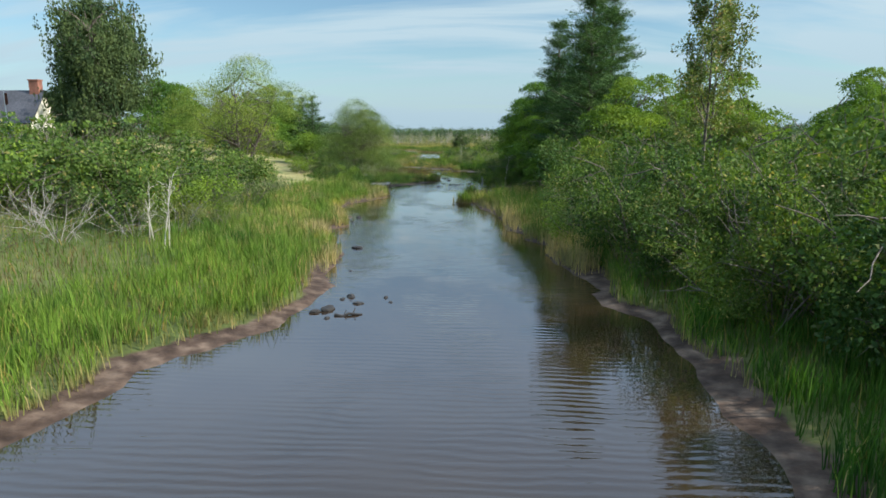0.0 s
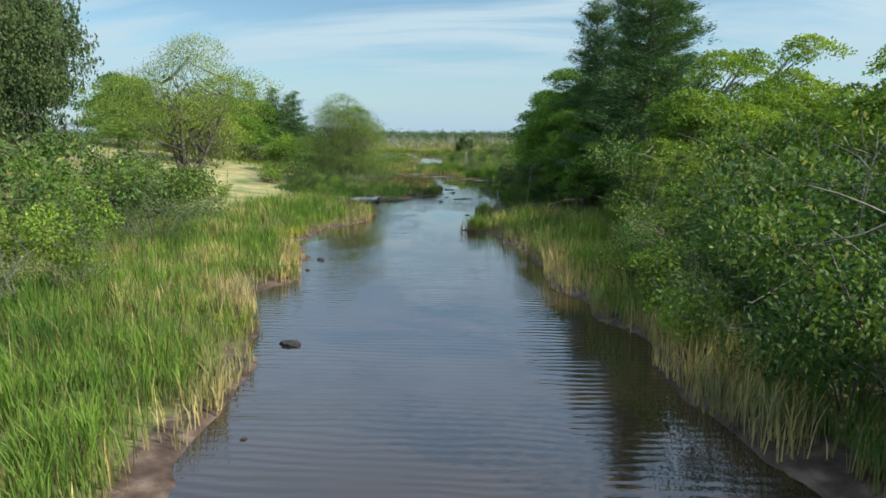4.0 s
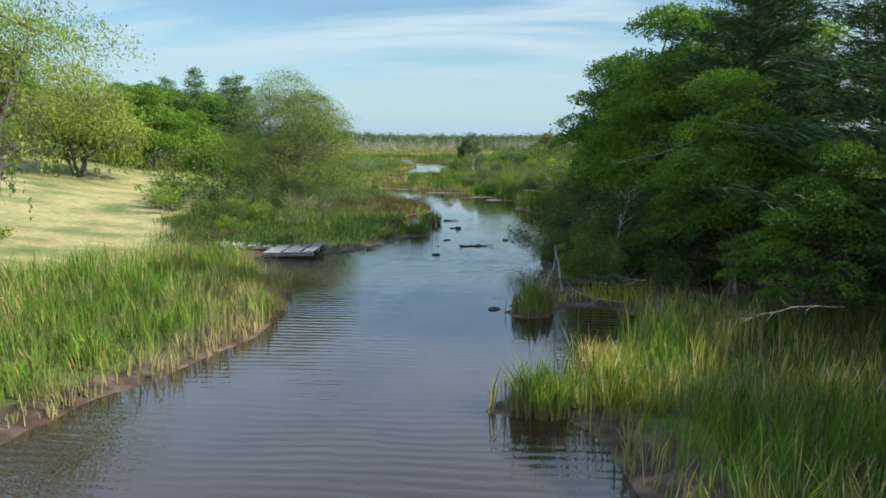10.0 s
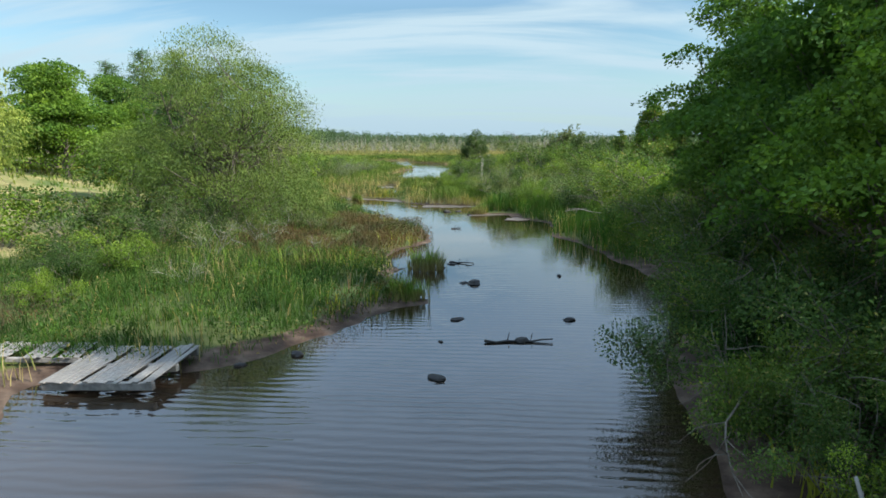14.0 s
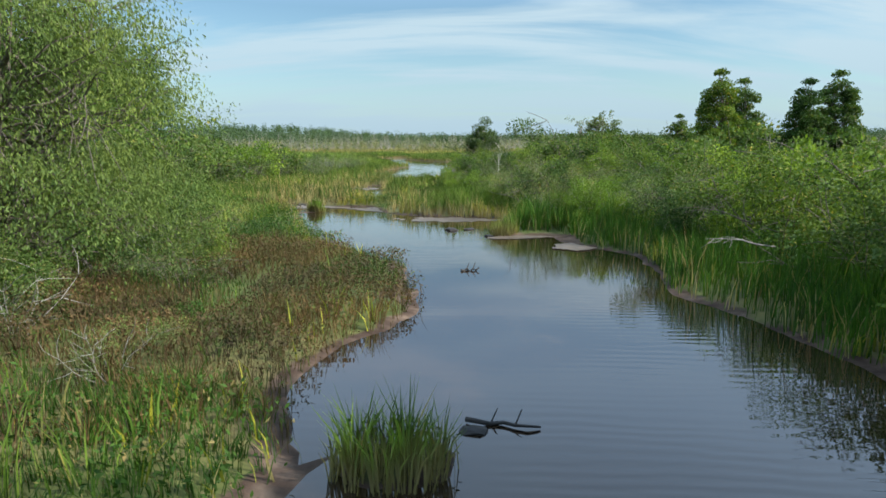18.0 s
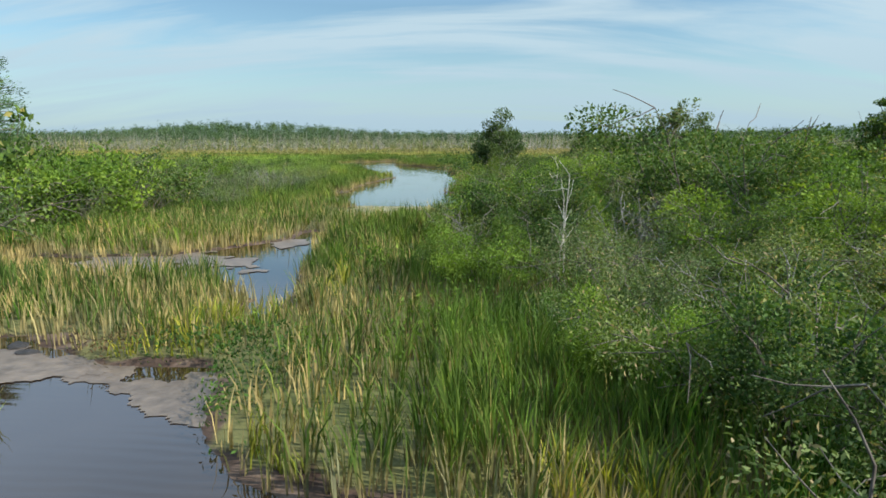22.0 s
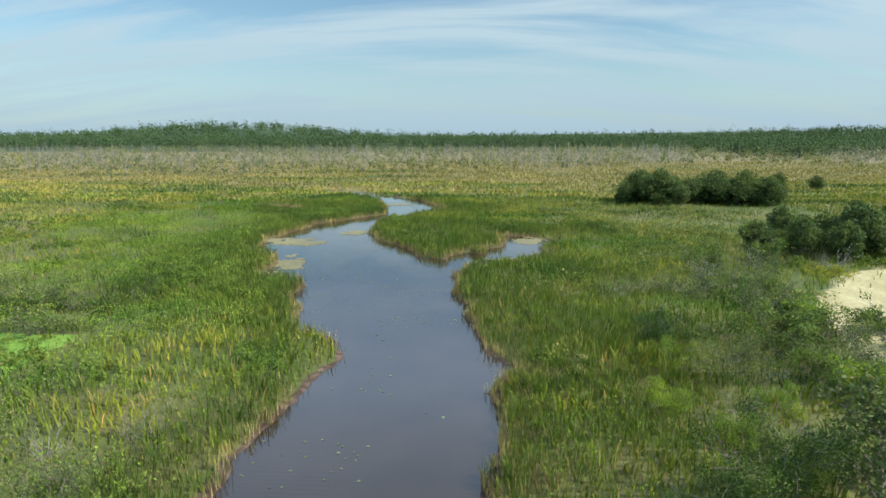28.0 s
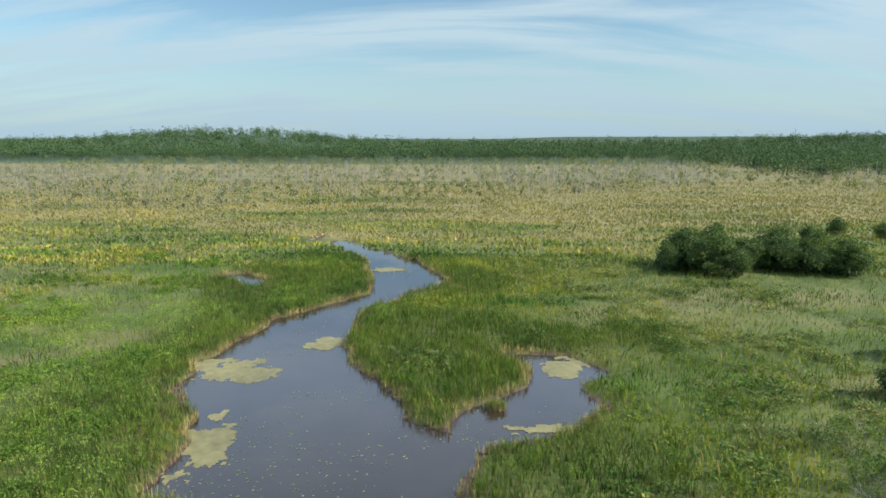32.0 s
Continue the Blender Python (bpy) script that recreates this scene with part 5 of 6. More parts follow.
# west of the bend
thicket(-47.6, -19.9, 143.0, 192.5, 4.2, ["green", "bright", "bright", "grey"], 1.1, 1.75, "shrubs west of the bend", "west of the bend", lambda x, y: x < -20 - 0.10 * (y - 147) and not (x > -25.6 and y < 158) and (y < 176 or x < -33), 10)
thicket(-31.1, -19.2, 170.5, 205.3, 3.8, ["grey", "bare", "grey"], 0.64, 0.96, "grey shrubs by the upper reach", "by the upper reach", lambda x, y: x < -18.7, 11)
thicket(-58.6, -31.1, 221.8, 230.9, 4.4, ["grey", "green"], 0.64, 0.87, "shrubs by the upper reach", "by the upper reach", seed=12)
thicket(-53.1, -37.0, 192.3, 199.4, 3.8, ["bright", "bright", "green"], 0.75, 1.05, "shrubs west of the bend", "west of the bend", seed=15)
joined_build("far_thicket", "mixed green shrubs merging into a far thicket", "shrubs")
# low leafy tussocks that break up the upper marsh
TUFT = {k: shrub_kind(61 + i, 1.1, 1.2, 260, 0.2, k, 0.45) for i, k in enumerate(("bright", "greyshrub", "marsh", "shrub"))}
tx, ty, tsd = scatter(-74, 57, 212, 325, 0.19, lambda x, y, sd: smooth(2, 5, sd) * (1 - sand_mask(x, y)) * clumped(x, y, 7, 88, 0.44, 0.62))
tk = vnoise(tx, ty, 13, 89)
for px, py, k in zip(tx, ty, tk):
    kind = ("bright" if k < 0.62 else "marsh") if px < -12 else ("greyshrub" if k < 0.5 else "shrub" if k < 0.62 else "marsh")
    w = 0.6 + 0.8 * R.random()
    gz = float(height(np.array([px]), np.array([py]))[0])
    joined_add(TUFT[kind][1], pose(px, py, gz, 0, 0, R.random() * 360) @ Matrix.Diagonal((w * 1.2, w * 1.2, w * 0.85, 1)))
joined_build("marsh_tussocks", "low leafy tussocks and grey bushes over the marsh", "tussocks")


# ---- the far marsh and woods ----
x, y, sd = scatter(-200, 220, 312, 530, 1.7, lambda x, y, sd: smooth(0.4, 0.9, sd) * (1 - 0.9 * sand_mask(x, y)) * (0.3 + 0.7 * smooth(530, 330, y)))
blades("far_marsh_grass", "tan and olive marsh grass stretching to the dead trees", "marsh grass", x, y, 0.5 + 0.9 * vnoise(x, y, 12, 61) * R.random(len(x)), 0.25 + 0.2 * R.random(len(x)), M["farmarsh"], 0.5)

for far_x in (-132, 68):
    x, y, sd = scatter(far_x, far_x + 66, 205, 330, 3.2, lambda x, y, sd: (1 - sand_mask(x, y)) * (1 - green_mask(x, y)))
    blades("side_marsh_grass", "olive marsh grass stretching out to the sides", "marsh grass", x, y, 0.4 + 0.9 * vnoise(x, y, 10, 63) * R.random(len(x)), 0.14 + 0.12 * R.random(len(x)), M["farmarsh"], 0.5)


def wood_edge(x):
    """The near edge of the drowned wood."""
    return np.interp(x, (-320, -150, -60, 0, 60, 150, 185, 330), (420, 404, 412, 448, 470, 520, 462, 440))


def snag_mesh():
    """Standing dead trees: a tapered pole with stubs of limbs, many hundreds of them in one mesh."""
    rng = np.random.default_rng(71)
    lines = []
    for _ in range(5200):
        x = -310 + 640 * rng.random()
        y = wood_edge(x) - 20 + (640 - wood_edge(x)) * rng.random() ** 1.25
        inner = float(smooth(-25, 30, y - wood_edge(x)))
        if rng.random() > 0.06 + 0.94 * inner * float(smooth(0.18, 0.5, vnoise(x, y, 40, 62))):
            continue
        tall = (2.5 + 8.0 * rng.random() ** 1.3) * (0.55 + 0.6 * inner)
        top = np.array([x + rng.normal() * 0.5, y + rng.normal() * 0.5, tall])
        foot = np.array([x, y, 0.0])
        lines.append((np.array([foot, foot * 0.5 + top * 0.5, top]), np.array([0.12, 0.08, 0.03])))
        for _ in range(2):
            u = 0.35 + 0.6 * rng.random()
            p = foot + (top - foot) * u
            az = rng.random() * 6.283
            r = tall * 0.14 * rng.random() + 0.4
            lines.append((np.array([p, p + np.array([np.cos(az) * r, np.sin(az) * r, r * 0.7])]), np.array([0.06, 0.02])))
    v, f = tubes(lines, 3)
    return mesh_of("dead_trees", v, f, M["snag"])


tagged(new("dead_trees", snag_mesh()), "pale standing dead trees in a drowned wood", "dead trees", kind="stuff")


def far_wood(name, label, rows, seed, leaf, mat, dense=70, deep=0.0):
    """A wood seen from far: for each tree a lumpy crown of leaf sprays over a short trunk, all in one mesh."""
    rng = np.random.default_rng(seed)
    ps, sizes = [], []
    for x, y, tall, wide in rows:
        n = dense
        u = in_ball(rng, n)
        lump = rng.normal(size=(6, 3)) * np.array([0.5, 0.5, 0.3])
        c = lump[rng.integers(0, 6, n)] + u / np.maximum(np.linalg.norm(u, axis=1)[:, None], 0.6) * 0.5
        gz = float(rise(np.array([x]), np.array([y]))[0])
        ps.append(np.array([x, y, gz - deep + (tall + deep) * 0.55]) + c * np.array([wide, wide, (tall + deep) * 0.45]))
        sizes.append(np.full(n, leaf) * (0.6 + 0.8 * rng.random(n)))
    p = np.concatenate(ps)
    p[:, 2] = np.maximum(p[:, 2], 0.4)
    tagged(new(name, leaf_mesh(name, p, rng.normal(size=p.shape), np.concatenate(sizes), 0.8, M[mat], rng)), label, "woods", kind="stuff")


def wood_rows(n, x0, x1, y0, y1, lo, hi, seed):
    rng = np.random.default_rng(seed)
    x, y = x0 + (x1 - x0) * rng.random(n), y0 + (y1 - y0) * rng.random(n)
    t = lo + (hi - lo) * rng.random(n)
    return list(zip(x, y, t, t * 0.5))


far_wood("far_woods", "dark green woods along the horizon", wood_rows(1500, -640, 700, 800, 960, 10, 18, 72), 73, 1.05, "farleaf", 170)
far_wood("hill_woods", "wooded low hills on the horizon", wood_rows(1800, -950, 1100, 960, 1450, 12, 20, 74), 75, 1.9, "farleaf", 110, 9.0)
far_wood("east_woods", "green woods beyond the east side of the marsh", wood_rows(600, 190, 560, 560, 780, 8, 15, 76), 77, 1.1, "farleaf", 130)


def thin_wood():
    """Half-dead saplings among the snags: small sparse crowns on the same ground."""
    rng = np.random.default_rng(78)
    x = -330 + 680 * rng.random(2600)
    y = wood_edge(x) - 6 + (800 - wood_edge(x)) * rng.random(2600) ** 1.15
    tall = 2.2 + 6.5 * rng.random(2600) ** 1.4
    return list(zip(x, y, tall, tall * 0.32))


far_wood("grey_woods", "thin grey-green half-dead woods behind the marsh", thin_wood(), 79, 0.6, "thinleaf", 50)


# low leafy herbs that soften the banks
def herbs(name, label, x, y, tall, leaf, mat, seed):
    rng = np.random.default_rng(seed)
    n = len(x)
    z = height(x, y) + tall * rng.random(n) ** 0.6
    p = np.stack([x, y, z], 1)
    ax = rng.normal(size=(n, 3)) + np.array([0, 0, 0.7])
    tagged(new(name, leaf_mesh(name, p, ax, leaf * (0.6 + 0.8 * rng.random(n)), 0.4, M[mat], rng)), label, "herbs", kind="stuff")


x, y, sd = scatter(-30, 0, 86, 140, 190, lambda x, y, sd: smooth(-0.15, 0.25, sd) * (1 - smooth(9, 18, sd)) * (1 - lawn_mask(x, y)) * clumped(x, y, 1.5, 81, 0.22, 0.5) * np.where(x > -6, smooth(128, 124, y), 1))
red = vnoise(x, y, 4.5, 32) > np.where((y > 103) & (y < 120) & (x > -15), 0.22, 0.53)
keep = R.random(len(x)) < np.where(y < 104, 0.4, 1.0)
x, y, red = x[keep], y[keep], red[keep]
herbs("bank_herbs", "soft green herbs along the low bank", x[~red], y[~red], 0.35 + 0.65 * vnoise(x[~red], y[~red], 1.5, 82), 0.11, "herb", 83)
herbs("rusty_herbs", "brown seeding herbs along the low bank", x[red], y[red], 0.35 + 0.6 * vnoise(x[red], y[red], 1.5, 82), 0.10, "rust", 84)
x, y, sd = scatter(-56, 56, 137, 284, 15, lambda x, y, sd: smooth(1.0, 3.5, sd) * (1 - sand_mask(x, y)) * (1 - green_mask(x, y)) * clumped(x, y, 5, 85, 0.42, 0.6) * (0.4 + 0.6 * near_path(x, y)))
herbs("marsh_herbs", "leafy green herbs in drifts over the marsh", x, y, 0.3 + 0.8 * vnoise(x, y, 3, 86), 0.17, "bright", 87)
x, y, sd = scatter(-66, -12, 198, 289, 46, lambda x, y, sd: smooth(1.5, 3, sd) * (1 - green_mask(x, y)) * clumped(x, y, 6, 90, 0.34, 0.55) * (0.4 + 0.6 * clumped(x, y, 1.6, 91, 0.3, 0.6)))
herbs("lime_herbs", "lush yellow-green herbs over the west marsh", x, y, 0.7 + 1.0 * vnoise(x, y, 2.0, 92), 0.16, "lime", 93)


# ---- things in and by the river ----
def rock_mesh(seed, mat="rock"):
    rng = np.random.default_rng(seed)
    bm = bmesh.new()
    bmesh.ops.create_icosphere(bm, subdivisions=2, radius=1.0)
    o = Vector(rng.random(3) * 50)
    for v in bm.verts:
        v.co *= 1 + 0.38 * noise.noise(v.co * 1.3 + o) + 0.14 * noise.noise(v.co * 3.1 + o)
    return from_bm("rock", bm, M[mat])


ROCKS = [rock_mesh(91), rock_mesh(92), rock_mesh(93)]


def rock(x, y, wide, tall, turn=0, deep=1.0, label="dark wet lump of rock or mud breaking the water"):
    ob = new("rock", ROCKS[int(abs(x * 7 + y * 3)) % 3])
    ob.matrix_basis = pose(x, y, tall * 0.15, 0, 0, turn) @ Matrix.Diagonal((wide, wide * deep, tall, 1))
    return tagged(ob, label, "rock", "rocks in the river")


# the last two stand for low lumps of mud at the bend
for rx, ry, rw, rt in ((-4.7, 26.6, 0.28, 0.18), (-3.1, 26.5, 0.16, 0.12), (-4.2, 25.5, 0.26, 0.12), (-5.3, 24.5, 0.42, 0.26), (-5.75, 24.1, 0.25, 0.2), (-2.8, 25.7, 0.15, 0.07), (-5.6, 31.9, 0.1, 0.07), (-5.0, 26.2, 0.2, 0.08), (-5.1, 23.3, 0.16, 0.1), (-6.3, 38.6, 0.4, 0.22), (-8.5, 53.4, 0.32, 0.2), (-8.6, 50.6, 0.18, 0.12), (-9.0, 47.8, 0.2, 0.12), (0.43, 74.5, 0.32, 0.12), (-2.33, 86.5, 0.3, 0.16), (-1.75, 92.1, 0.3, 0.1), (2.27, 92.1, 0.27, 0.14), (-1.0, 97.8, 0.46, 0.24), (-1.45, 97.9, 0.24, 0.1), (0.3, 89.7, 0.3, 0.16), (3.1, 99.4, 0.17, 0.12), (-2.0, 102.2, 0.3, 0.1), (-2.3, 89.6, 0.1, 0.07), (-6.6, 88.3, 0.26, 0.16), (-8.0, 87.4, 0.2, 0.12), (-14.6, 140.4, 0.4, 0.16), (-14.0, 139.9, 0.35, 0.14), (-15.1, 139.9, 0.3, 0.12), (-11.7, 128.2, 0.35, 0.14), (-9.3, 121.4, 0.25, 0.15), (-0.6, 124.3, 0.3, 0.16), (-2.6, 126.6, 0.5, 0.2), (-1.6, 126.9, 0.4, 0.14)):
    rock(rx, ry, rw * 0.9, rt * 0.6, rx * 90, 0.7)


def log_thing(x, y, length, radius, turn, label):
    rng = np.random.default_rng(int(abs(x * 10) + y))
    ob = thing("log", label, "log", "logs in the water", pose(x, y, 0.02, 0, 0, turn))
    pts = np.array([(-length / 2 + length * k / 6, rng.normal() * 0.06, 0.02 + rng.normal() * 0.03) for k in range(7)])
    part("stem", tube_mesh("stem", [(pts, np.linspace(radius, radius * 0.45, 7))], M["rock"], 8), ob)
    for k in (2, 4):
        q = pts[k]
        part("stub", tube_mesh("stub", [(np.array([q, q + np.array([0.1, 0.2 * (-1) ** k, 0.22])]), np.array([radius * 0.4, radius * 0.2]))], M["rock"], 6), ob)
    return ob


log_thing(0.2, 89.6, 2.2, 0.05, 4, "dark waterlogged log lying in the river")
log_thing(-4.3, 23.7, 1.1, 0.08, 8, "short dark log lying in the shallows")
log_thing(-1.5, 102.4, 1.3, 0.05, -10, "thin dark branch lying in the water")
log_thing(-1.8, 115.5, 0.7, 0.06, 0, "short dark log floating in the river")


def fallen_branch(x, y, z, turn, length, seed, label="pale dead branch fallen at the water's edge"):
    rng = np.random.default_rng(seed)
    ob = thing("dead_branch", label, "branch", "dead branches", pose(x, y, z, 0, 0, turn))
    main = limb(rng, (0, 0, 0), (1, 0, 0.25), length, 8, 0.05, 0.12)
    lines = [(main, np.linspace(0.032, 0.008, 9))]
    for k in range(7):
        d = np.array([0.7, rng.normal() * 0.8, rng.normal() * 0.5])
        lines.append((limb(rng, main[rng.integers(2, 8)], d / np.linalg.norm(d), length * 0.3, 4, 0.02, 0.2), np.linspace(0.011, 0.004, 5)))
    for name, line in zip(["bough"] + ["twig"] * 7, lines):
        part(name, tube_mesh(name, [line], M["deadwood" if seed % 2 else "bark"], 5), ob)


for k, (bx, by, bz, bt, bl) in enumerate(((5.5, 75.5, 0.8, 190, 4.0), (6.9, 76.0, 0.9, 200, 2.6), (6.4, 75.2, 1.1, 160, 2.4), (5.6, 74.4, 0.35, 185, 2.6), (6.8, 79.5, 3.0, 200, 3.0), (4.6, 77.5, 0.5, 150, 3.0), (4.2, 82.5, 1.4, 220, 3.5), (12, 81, 6.5, 185, 6.0), (9.5, 67, 2.2, 175, 2.8), (7.9, 111.9, 1.6, 200, 2.5), (9.2, 116.4, 1.8, 170, 2.8), (6.0, 136.6, 1.4, 190, 2.6))):
    fallen_branch(bx, by, bz, bt, bl, 300 + k)


def leaning_stem(points, label="bare pale dead stem leaning over the mud"):
    """A single stripped stem, bent where it stands, with the stub of a fork."""
    ob = thing("dead_sapling", label, "dead tree", "dead saplings", pose(*points[0]))
    pts = np.array(points, float) - np.array(points[0], float)
    u = np.linspace(0, 1, 7)
    line = np.stack([np.interp(u, np.linspace(0, 1, len(pts)), pts[:, k]) for k in range(3)], 1)
    line[1:-1] += np.random.default_rng(int(points[0][1] * 10)).normal(size=(5, 3)) * 0.04
    part("stem", tube_mesh("stem", [(line, np.linspace(0.05, 0.025, 7))], M["deadwood"], 7), ob)
    part("stub", tube_mesh("stub", [(np.array([line[4], line[4] + np.array([0.25, 0.1, 0.3])]), np.array([0.025, 0.01]))], M["deadwood"], 5), ob)


leaning_stem([(3.6, 76.6, -0.1), (3.5, 77.4, 1.0), (3.4, 78.3, 2.0)])
leaning_stem([(2.7, 77.1, -0.1), (3.1, 77.6, 0.6), (3.5, 78.3, 1.8)])
fallen_branch(0.6, 75.6, -0.05, 80, 1.0, 321, "dark spiky branch standing in the shallows")
fallen_branch(1.0, 74.9, -0.05, 20, 1.1, 324, "dark spiky branch standing in the shallows")


def slender_trunk(x, y, tall, seed, label):
    rng = np.random.default_rng(seed)
    gz = float(height(np.array([x]), np.array([y]))[0])
    ob = thing("sapling", label, "tree", "pale saplings", pose(x, y, gz))
    lines = []
    for k in range(2):
        t = limb(rng, (0.25 * k, 0.1 * k, -0.2), (0.05 - 0.1 * k, 0, 1), tall * (1 - 0.2 * k), 8, -0.01, 0.06)
        lines.append((t, np.linspace(0.05, 0.012, 9)))
        for _ in range(10):
            d = np.array([rng.normal() * 0.6, rng.normal() * 0.6, 0.8])
            lines.append((limb(rng, t[rng.integers(3, 9)], d / np.linalg.norm(d), tall * 0.22, 4, -0.01, 0.15), np.linspace(0.014, 0.005, 5)))
    part("trunk", tube_mesh("trunk", lines, M["palebark"], 5), ob)


slender_trunk(-17.6, 36, 4.6, 311, "thin pale bare birch sapling above the reeds")
slender_trunk(-19.5, 38, 3.6, 312, "thin pale bare birch sapling above the reeds")
slender_trunk(6.3, 79.5, 4.4, 313, "thin pale dead trunk below the pines")
slender_trunk(1.2, 147.1, 4.2, 314, "thin pale dead trunk in the thicket")
slender_trunk(2.8, 158.6, 4.0, 315, "thin pale dead trunk in the thicket")


# the old dock: a float and its gangway, aground on the mud
def dock():
    ob = thing("dock", "weathered grey wooden dock float aground on the bank", "dock", m=pose(-10.8, 86.5, 0.16, 2, -2, -4))
    part("joist", box_mesh("joist", (-1.5, -1.25, 0), (1.5, -1.1, 0.2), M["plank"]), ob)
    part("joist", box_mesh("joist", (-1.5, 1.1, 0), (1.5, 1.25, 0.2), M["plank"]), ob)
    part("joist", box_mesh("joist", (-1.5, -0.08, 0), (1.5, 0.08, 0.2), M["plank"]), ob)
    me = box_mesh("plank", (-0.075, -1.3, 0), (0.075, 1.3, 0.04), M["plank"], 0.01)
    rng = np.random.default_rng(5)
    for k in range(18):
        if k in (6, 13):
            continue
        p = part("plank", me, ob)
        p.matrix_basis = pose(-1.42 + 0.167 * k, rng.normal() * 0.03, 0.204 + abs(rng.normal()) * 0.01, rng.normal() * 0.6, 0, rng.normal() * 1.2)
    way = thing("gangway", "sagging grey plank gangway leading to the float", "gangway", m=pose(-14.1, 87.2, 0.34, 0, 4, 10))
    part("joist", box_mesh("joist", (-1.7, -0.6, 0), (1.7, -0.5, 0.14), M["plank"]), way)
    part("joist", box_mesh("joist", (-1.7, 0.5, 0), (1.7, 0.6, 0.14), M["plank"]), way)
    me = box_mesh("plank", (-0.075, -0.66, 0), (0.075, 0.66, 0.035), M["plank"], 0.01)
    for k in range(19):
        if k in (4, 9, 10, 15):
            continue
        p = part("plank", me, way)
        p.matrix_basis = pose(-1.6 + 0.178 * k, rng.normal() * 0.03, 0.144 + abs(rng.normal()) * 0.01, rng.normal(), 0, rng.normal() * 2)


dock()


# floating weed and lily pads
def weed_sheet(name, label, category, mat, gx, gy, ok, step, lift=0.008):
    """A thin ragged film: the kept cells of a grid, with shared and jittered corners."""
    rng = np.random.default_rng(95)
    ny, nx = gx.shape
    idx = np.arange((ny + 1) * (nx + 1)).reshape(ny + 1, nx + 1)
    px, py = np.meshgrid(gx[0, 0] + (np.arange(nx + 1) - 0.5) * step, gy[0, 0] + (np.arange(ny + 1) - 0.5) * step)
    v = np.stack([px + rng.normal(size=px.shape) * step * 0.22, py + rng.normal(size=px.shape) * step * 0.22, np.full(px.shape, lift)], -1).reshape(-1, 3)
    f = np.stack([idx[:-1, :-1], idx[:-1, 1:], idx[1:, 1:], idx[1:, :-1]], -1)[ok]
    used, inv = np.unique(f.ravel(), return_inverse=True)
    tagged(new(name, mesh_of(name, v[used], inv.reshape(-1, 4), M[mat])), label, category, kind="stuff")


def floating_weed(name, label, category, mat, spots, step):
    for k, (cx, cy, rx, ry) in enumerate(spots):
        gx, gy = np.meshgrid(np.arange(cx - rx * 1.3, cx + rx * 1.3, step), np.arange(cy - ry * 1.3, cy + ry * 1.3, step))
        ok = 1.05 - np.hypot((gx - cx) / rx, (gy - cy) / ry) + 1.1 * (vnoise(gx, gy, 1.9, 96) - 0.5) + 0.5 * (vnoise(gx, gy, 0.45, 97) - 0.5) > 0.32
        weed_sheet(name, label, category, mat, gx, gy, ok, step, 0.012 + 0.004 * k)


def weed_film():
    """Duckweed drawn out over the whole narrows, ending in a clean line where the current sets in."""
    step = 0.12
    gx, gy = np.meshgrid(np.arange(-19.2, 0.5, step), np.arange(163, 179, step))
    wide = vnoise(gx, gy, 2.6, 101) + 0.5 * (vnoise(gx, gy, 0.6, 102) - 0.5)
    hole = smooth(0.66, 0.74, wide) * (1 - smooth(172.3, 174.6, gy))
    ok = (shore(gx.ravel(), gy.ravel()).reshape(gx.shape) < 0.25) & (gy < 177.4 - 0.125 * (gx + 13.7) + 0.25 * (vnoise(gx, gy, 1.5, 103) - 0.5)) & (hole < 0.5)
    weed_sheet("duckweed", "yellow-green duckweed film over the still narrows", "duckweed", "weed", gx, gy, ok, step)


def lily_pads():
    rng = np.random.default_rng(98)
    n = 9000
    x, y = -33 + 46 * rng.random(n), 176 + 120 * rng.random(n)
    sd = shore(x, y)
    ok = (sd < -0.3) & (rng.random(n) < smooth(0.5, 0.72, vnoise(x, y, 4.5, 99)) * np.where(y < 220, 0.5, 1))
    x, y = x[ok], y[ok]
    n = len(x)
    r = 0.03 + 0.08 * rng.random(n)
    a = np.arange(7) * 0.85 + 0.3
    ring = np.stack([np.cos(a), np.sin(a)], 1)
    v = np.stack([x, y], 1)[:, None] + r[:, None, None] * ring
    v = np.concatenate([v, np.full((n, 7, 1), 0.008) + rng.random((n, 1, 1)) * 0.01], 2)
    i = (np.arange(n) * 7)[:, None]
    tagged(new("lily_pads", mesh_of("lily_pads", v.reshape(-1, 3), i + np.arange(7), M["pad"])), "small pale lily pads scattered on the upper reach", "lily pads", kind="stuff")


floating_weed("duckweed", "yellow-green duckweed rafts floating on still water", "duckweed", "weed", ((-27.0, 263.0, 5.5, 3.2), (-23.7, 247.9, 2.6, 5.5), (7.7, 264.8, 5.0, 3.2), (-34.7, 342.7, 5, 3), (-19.2, 271.2, 3, 2), (3.0, 250.7, 3.5, 0.9), (-16.4, 311.6, 4, 2), (0.3, 204.4, 1.2, 3.5)), 0.2)
floating_weed("mud_scum", "pale mud and scum flats at the shallow bend", "mud", "scum", ((-2.7, 131.3, 5.5, 1.3), (-8.2, 137.5, 4.2, 1.6), (1.2, 124.0, 2.0, 0.7), (-13.7, 138.9, 2.0, 1.6), (-14.4, 152.3, 5.5, 2.9), (-11.7, 156.7, 1.3, 3.4), (3.2, 121.2, 1.5, 1.2)), 0.11)
weed_film()
lily_pads()


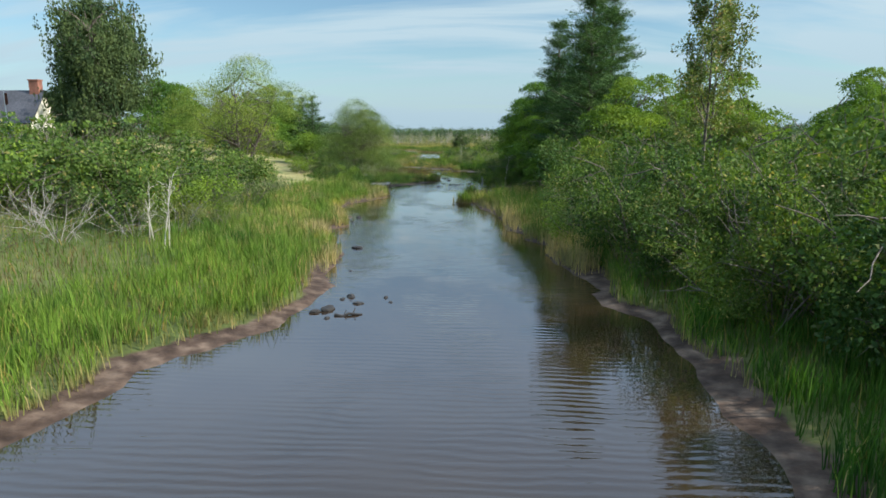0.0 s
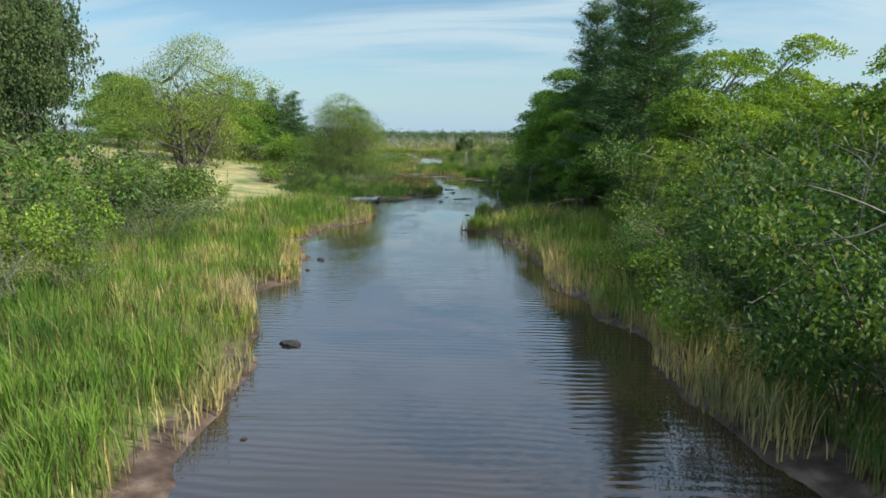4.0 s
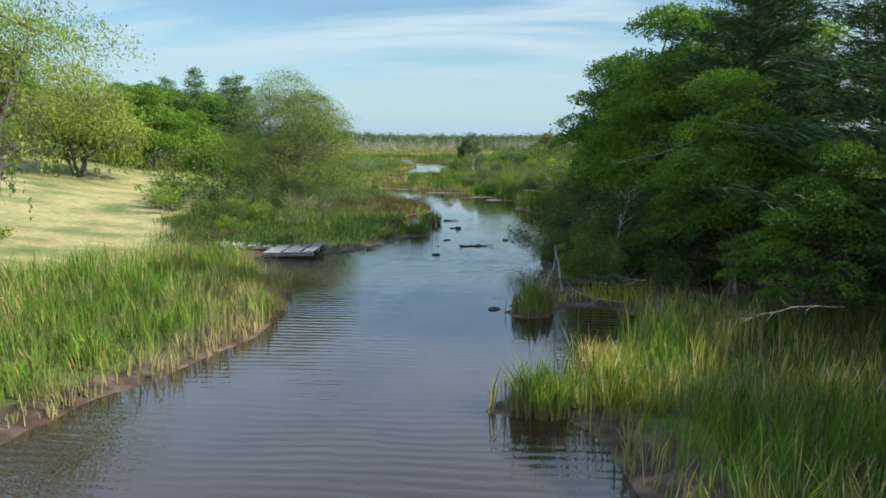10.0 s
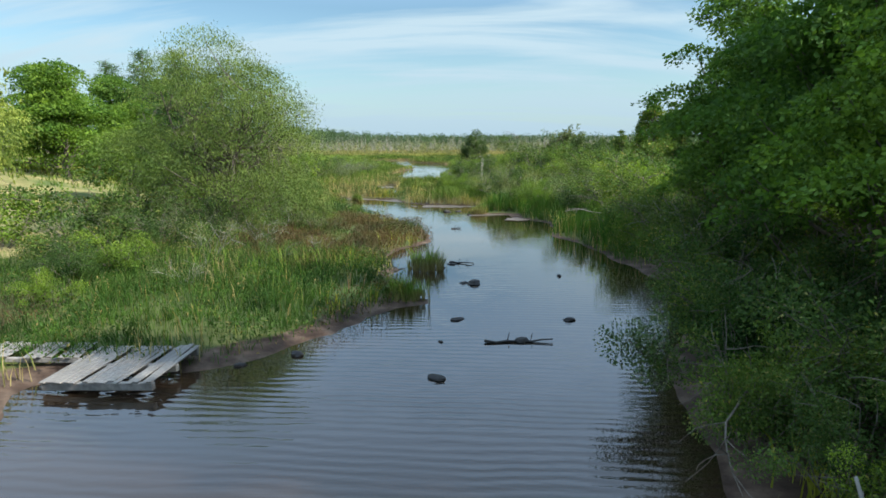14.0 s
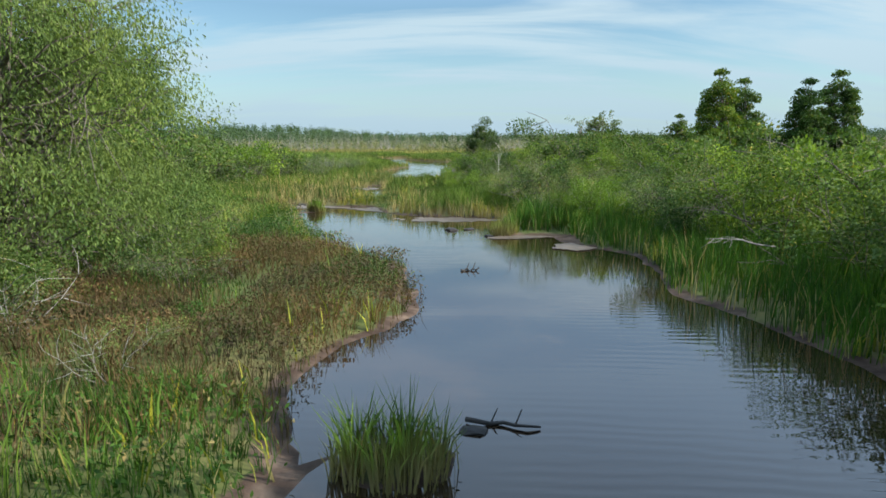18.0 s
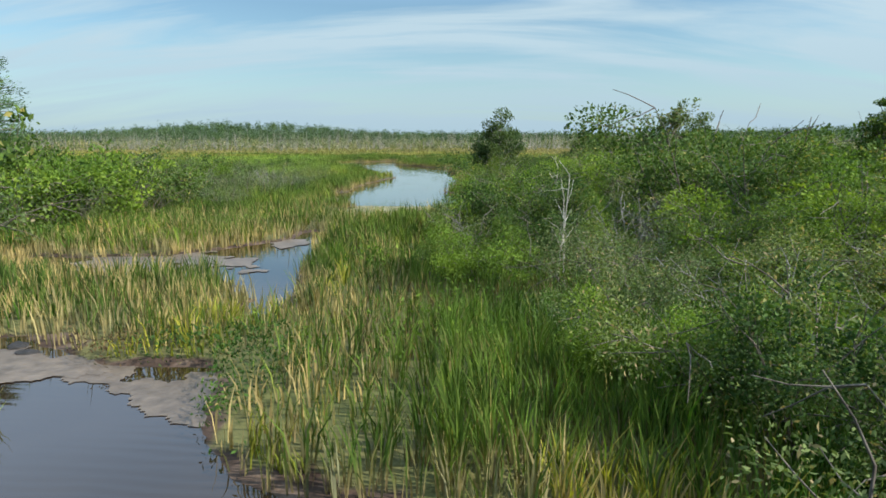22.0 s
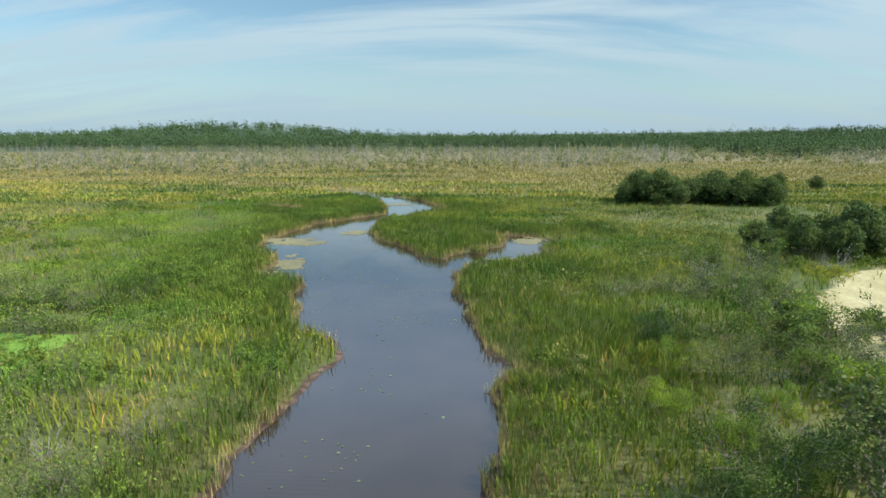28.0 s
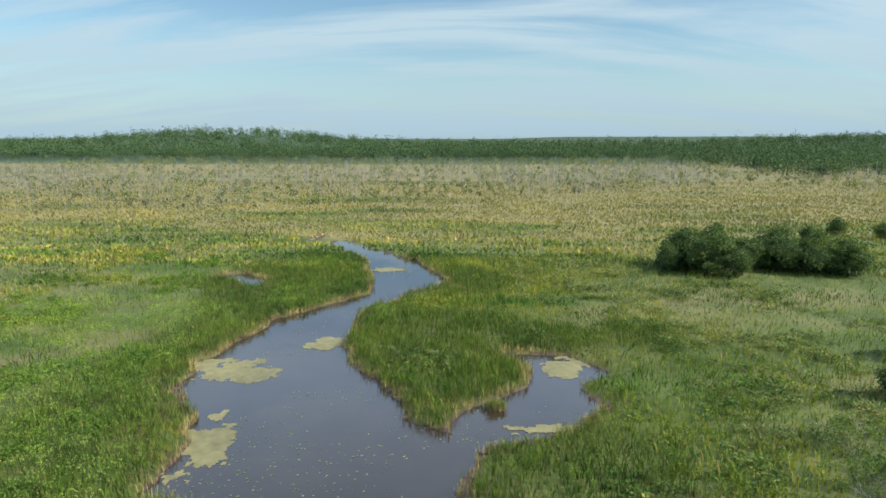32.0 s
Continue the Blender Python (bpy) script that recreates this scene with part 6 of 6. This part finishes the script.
# ---- the house on the rise ----
def house():
    gz = 6.1
    ob = thing("house", "cream house with a dark slate gable roof on the rise", "house", m=pose(-82, 105, gz))
    part("wall", box_mesh("wall", (-12, -4, 0), (12, 4, 3.3), M["wall"], 0.03), ob)
    for sx in (-12.0, 11.7):
        part("gable", prism_mesh("gable", [(-4, 3.3), (4, 3.3), (0, 8.1)], sx, sx + 0.3, M["wall"]), ob).matrix_basis = pose(0, 0, 0, 0, 0, 90) @ Matrix.Translation((0, -2 * sx - 0.3, 0))
    for side in (-1, 1):
        me = prism_mesh("roof", [(-4.6 * side, 2.9), (0, 8.45), (0, 8.2), (-4.45 * side, 2.75)], -12.6, 12.6, M["roof"])
        part("roof", me, ob).matrix_basis = pose(0, 0, 0, 0, 0, 90)
    ch = part("chimney", box_mesh("chimney", (10.2, -0.6, 6.5), (11.8, 0.6, 10.0), M["brick"]), ob)
    part("cap", box_mesh("cap", (10.1, -0.7, 10.0), (11.9, 0.7, 10.2), M["brick"]), ch)
    for wx in (-9, -5, -1, 3, 5.2, 8.4, 10):
        w = part("window", box_mesh("window", (wx - 0.55, -4.06, 1.1), (wx + 0.55, -4.003, 2.6), M["white"], 0.01), ob)
        part("pane", box_mesh("pane", (wx - 0.45, -4.075, 1.2), (wx + 0.45, -4.063, 2.5), M["dark"], 0.0), w)
    shed = thing("shed", "small red-brown shed below the house", "shed", m=pose(-57.5, 76, float(height(np.array([-57.5]), np.array([76.0]))[0]), 0, 0, 10))
    part("wall", box_mesh("wall", (-2, -1.5, -0.3), (2, 1.5, 1.7), M["brick"], 0.02), shed)
    part("roof", prism_mesh("roof", [(-2.3, 1.7), (2.3, 1.7), (0, 2.7)], -1.8, 1.8, M["roof"]), shed)
    pole = thing("flagpole", "white flagpole with a limp flag beside the house", "flagpole", m=pose(-70.8, 97, float(height(np.array([-70.8]), np.array([97.0]))[0])))
    part("mast", tube_mesh("mast", [(np.array([(0, 0, -0.2), (0, 0, 4), (0, 0, 7.6)]), np.array([0.07, 0.06, 0.04]))], M["white"], 8), pole)
    folds = [(0.05 + 0.07 * k, 0.06 * (-1) ** k) for k in range(7)]
    bm = bmesh.new()
    rows = [[bm.verts.new((fx, fy, z)) for fx, fy in folds] for z in (7.3, 6.5, 5.5)]
    for a, b in zip(rows, rows[1:]):
        for k in range(6):
            bm.faces.new((a[k], a[k + 1], b[k + 1], b[k]))
    bmesh.ops.solidify(bm, geom=bm.faces[:], thickness=0.01)
    part("flag", from_bm("flag", bm, M["brick"]), pole)


house()


# a rail fence along the top of the lawn
def fence():
    ob = thing("fence", "weathered dark rail fence along the top of the lawn", "fence", m=pose(0, 0, 0))
    pts = [(-40 - 3.0 * k, 146 - 0.9 * k) for k in range(15)]
    zs = height(np.array([p[0] for p in pts]), np.array([p[1] for p in pts]))
    for (fx, fy), z in zip(pts, zs):
        part("post", box_mesh("post", (fx - 0.07, fy - 0.07, z - 0.3), (fx + 0.07, fy + 0.07, z + 1.25), M["bark"]), ob)
    for k in range(len(pts) - 1):
        for up in (0.45, 0.8, 1.15):
            a, b = Vector((*pts[k], zs[k] + up)), Vector((*pts[k + 1], zs[k + 1] + up))
            part("rail", tube_mesh("rail", [(np.array([a, (a + b) / 2, b]), np.array([0.045, 0.045, 0.045]))], M["bark"], 6), ob)


fence()


# the clump of small trees on the far marsh, and scrub beyond it
clump_tree = plant_tree("marsh_tree", "dark low tree in a clump on the open marsh", "tree", dome_tree(61, 5.95, 2.93, 0.05, 5200, 0.28, 30), "lonely", 0.7, 42.2, 304.2, group="clump of marsh trees")
rngc = np.random.default_rng(62)
for k in range(26):
    tx, ty = 32 + 34 * rngc.random(), 305 + 12 * rngc.random()
    again(clump_tree, tx, ty, 360 * rngc.random(), 0.75 + 0.6 * rngc.random())
for k in range(26):
    tx, ty = 40 + 50 * rngc.random(), 246 + 36 * rngc.random()
    if sand_mask(np.array([tx]), np.array([ty]))[0] < 0.05:
        again(clump_tree, tx, ty, 360 * rngc.random(), 0.5 + 0.4 * rngc.random(), "dark low tree by the mown field")
for tx, ty, ts in ((39, 251, 0.9), (43, 249, 0.8), (47, 252, 1.1), (52, 248, 0.9), (56, 250, 1.0), (61, 247, 0.85), (36, 256, 0.7), (22.1, 221.8, 0.4), (33.0, 207.1, 0.5), (56.9, 344.5, 0.7), (88.0, 350.0, 0.8), (95.3, 344.5, 0.7), (77.0, 342.7, 0.6)):
    again(clump_tree, tx, ty, tx * 30, ts, "dark low tree standing alone on the marsh")
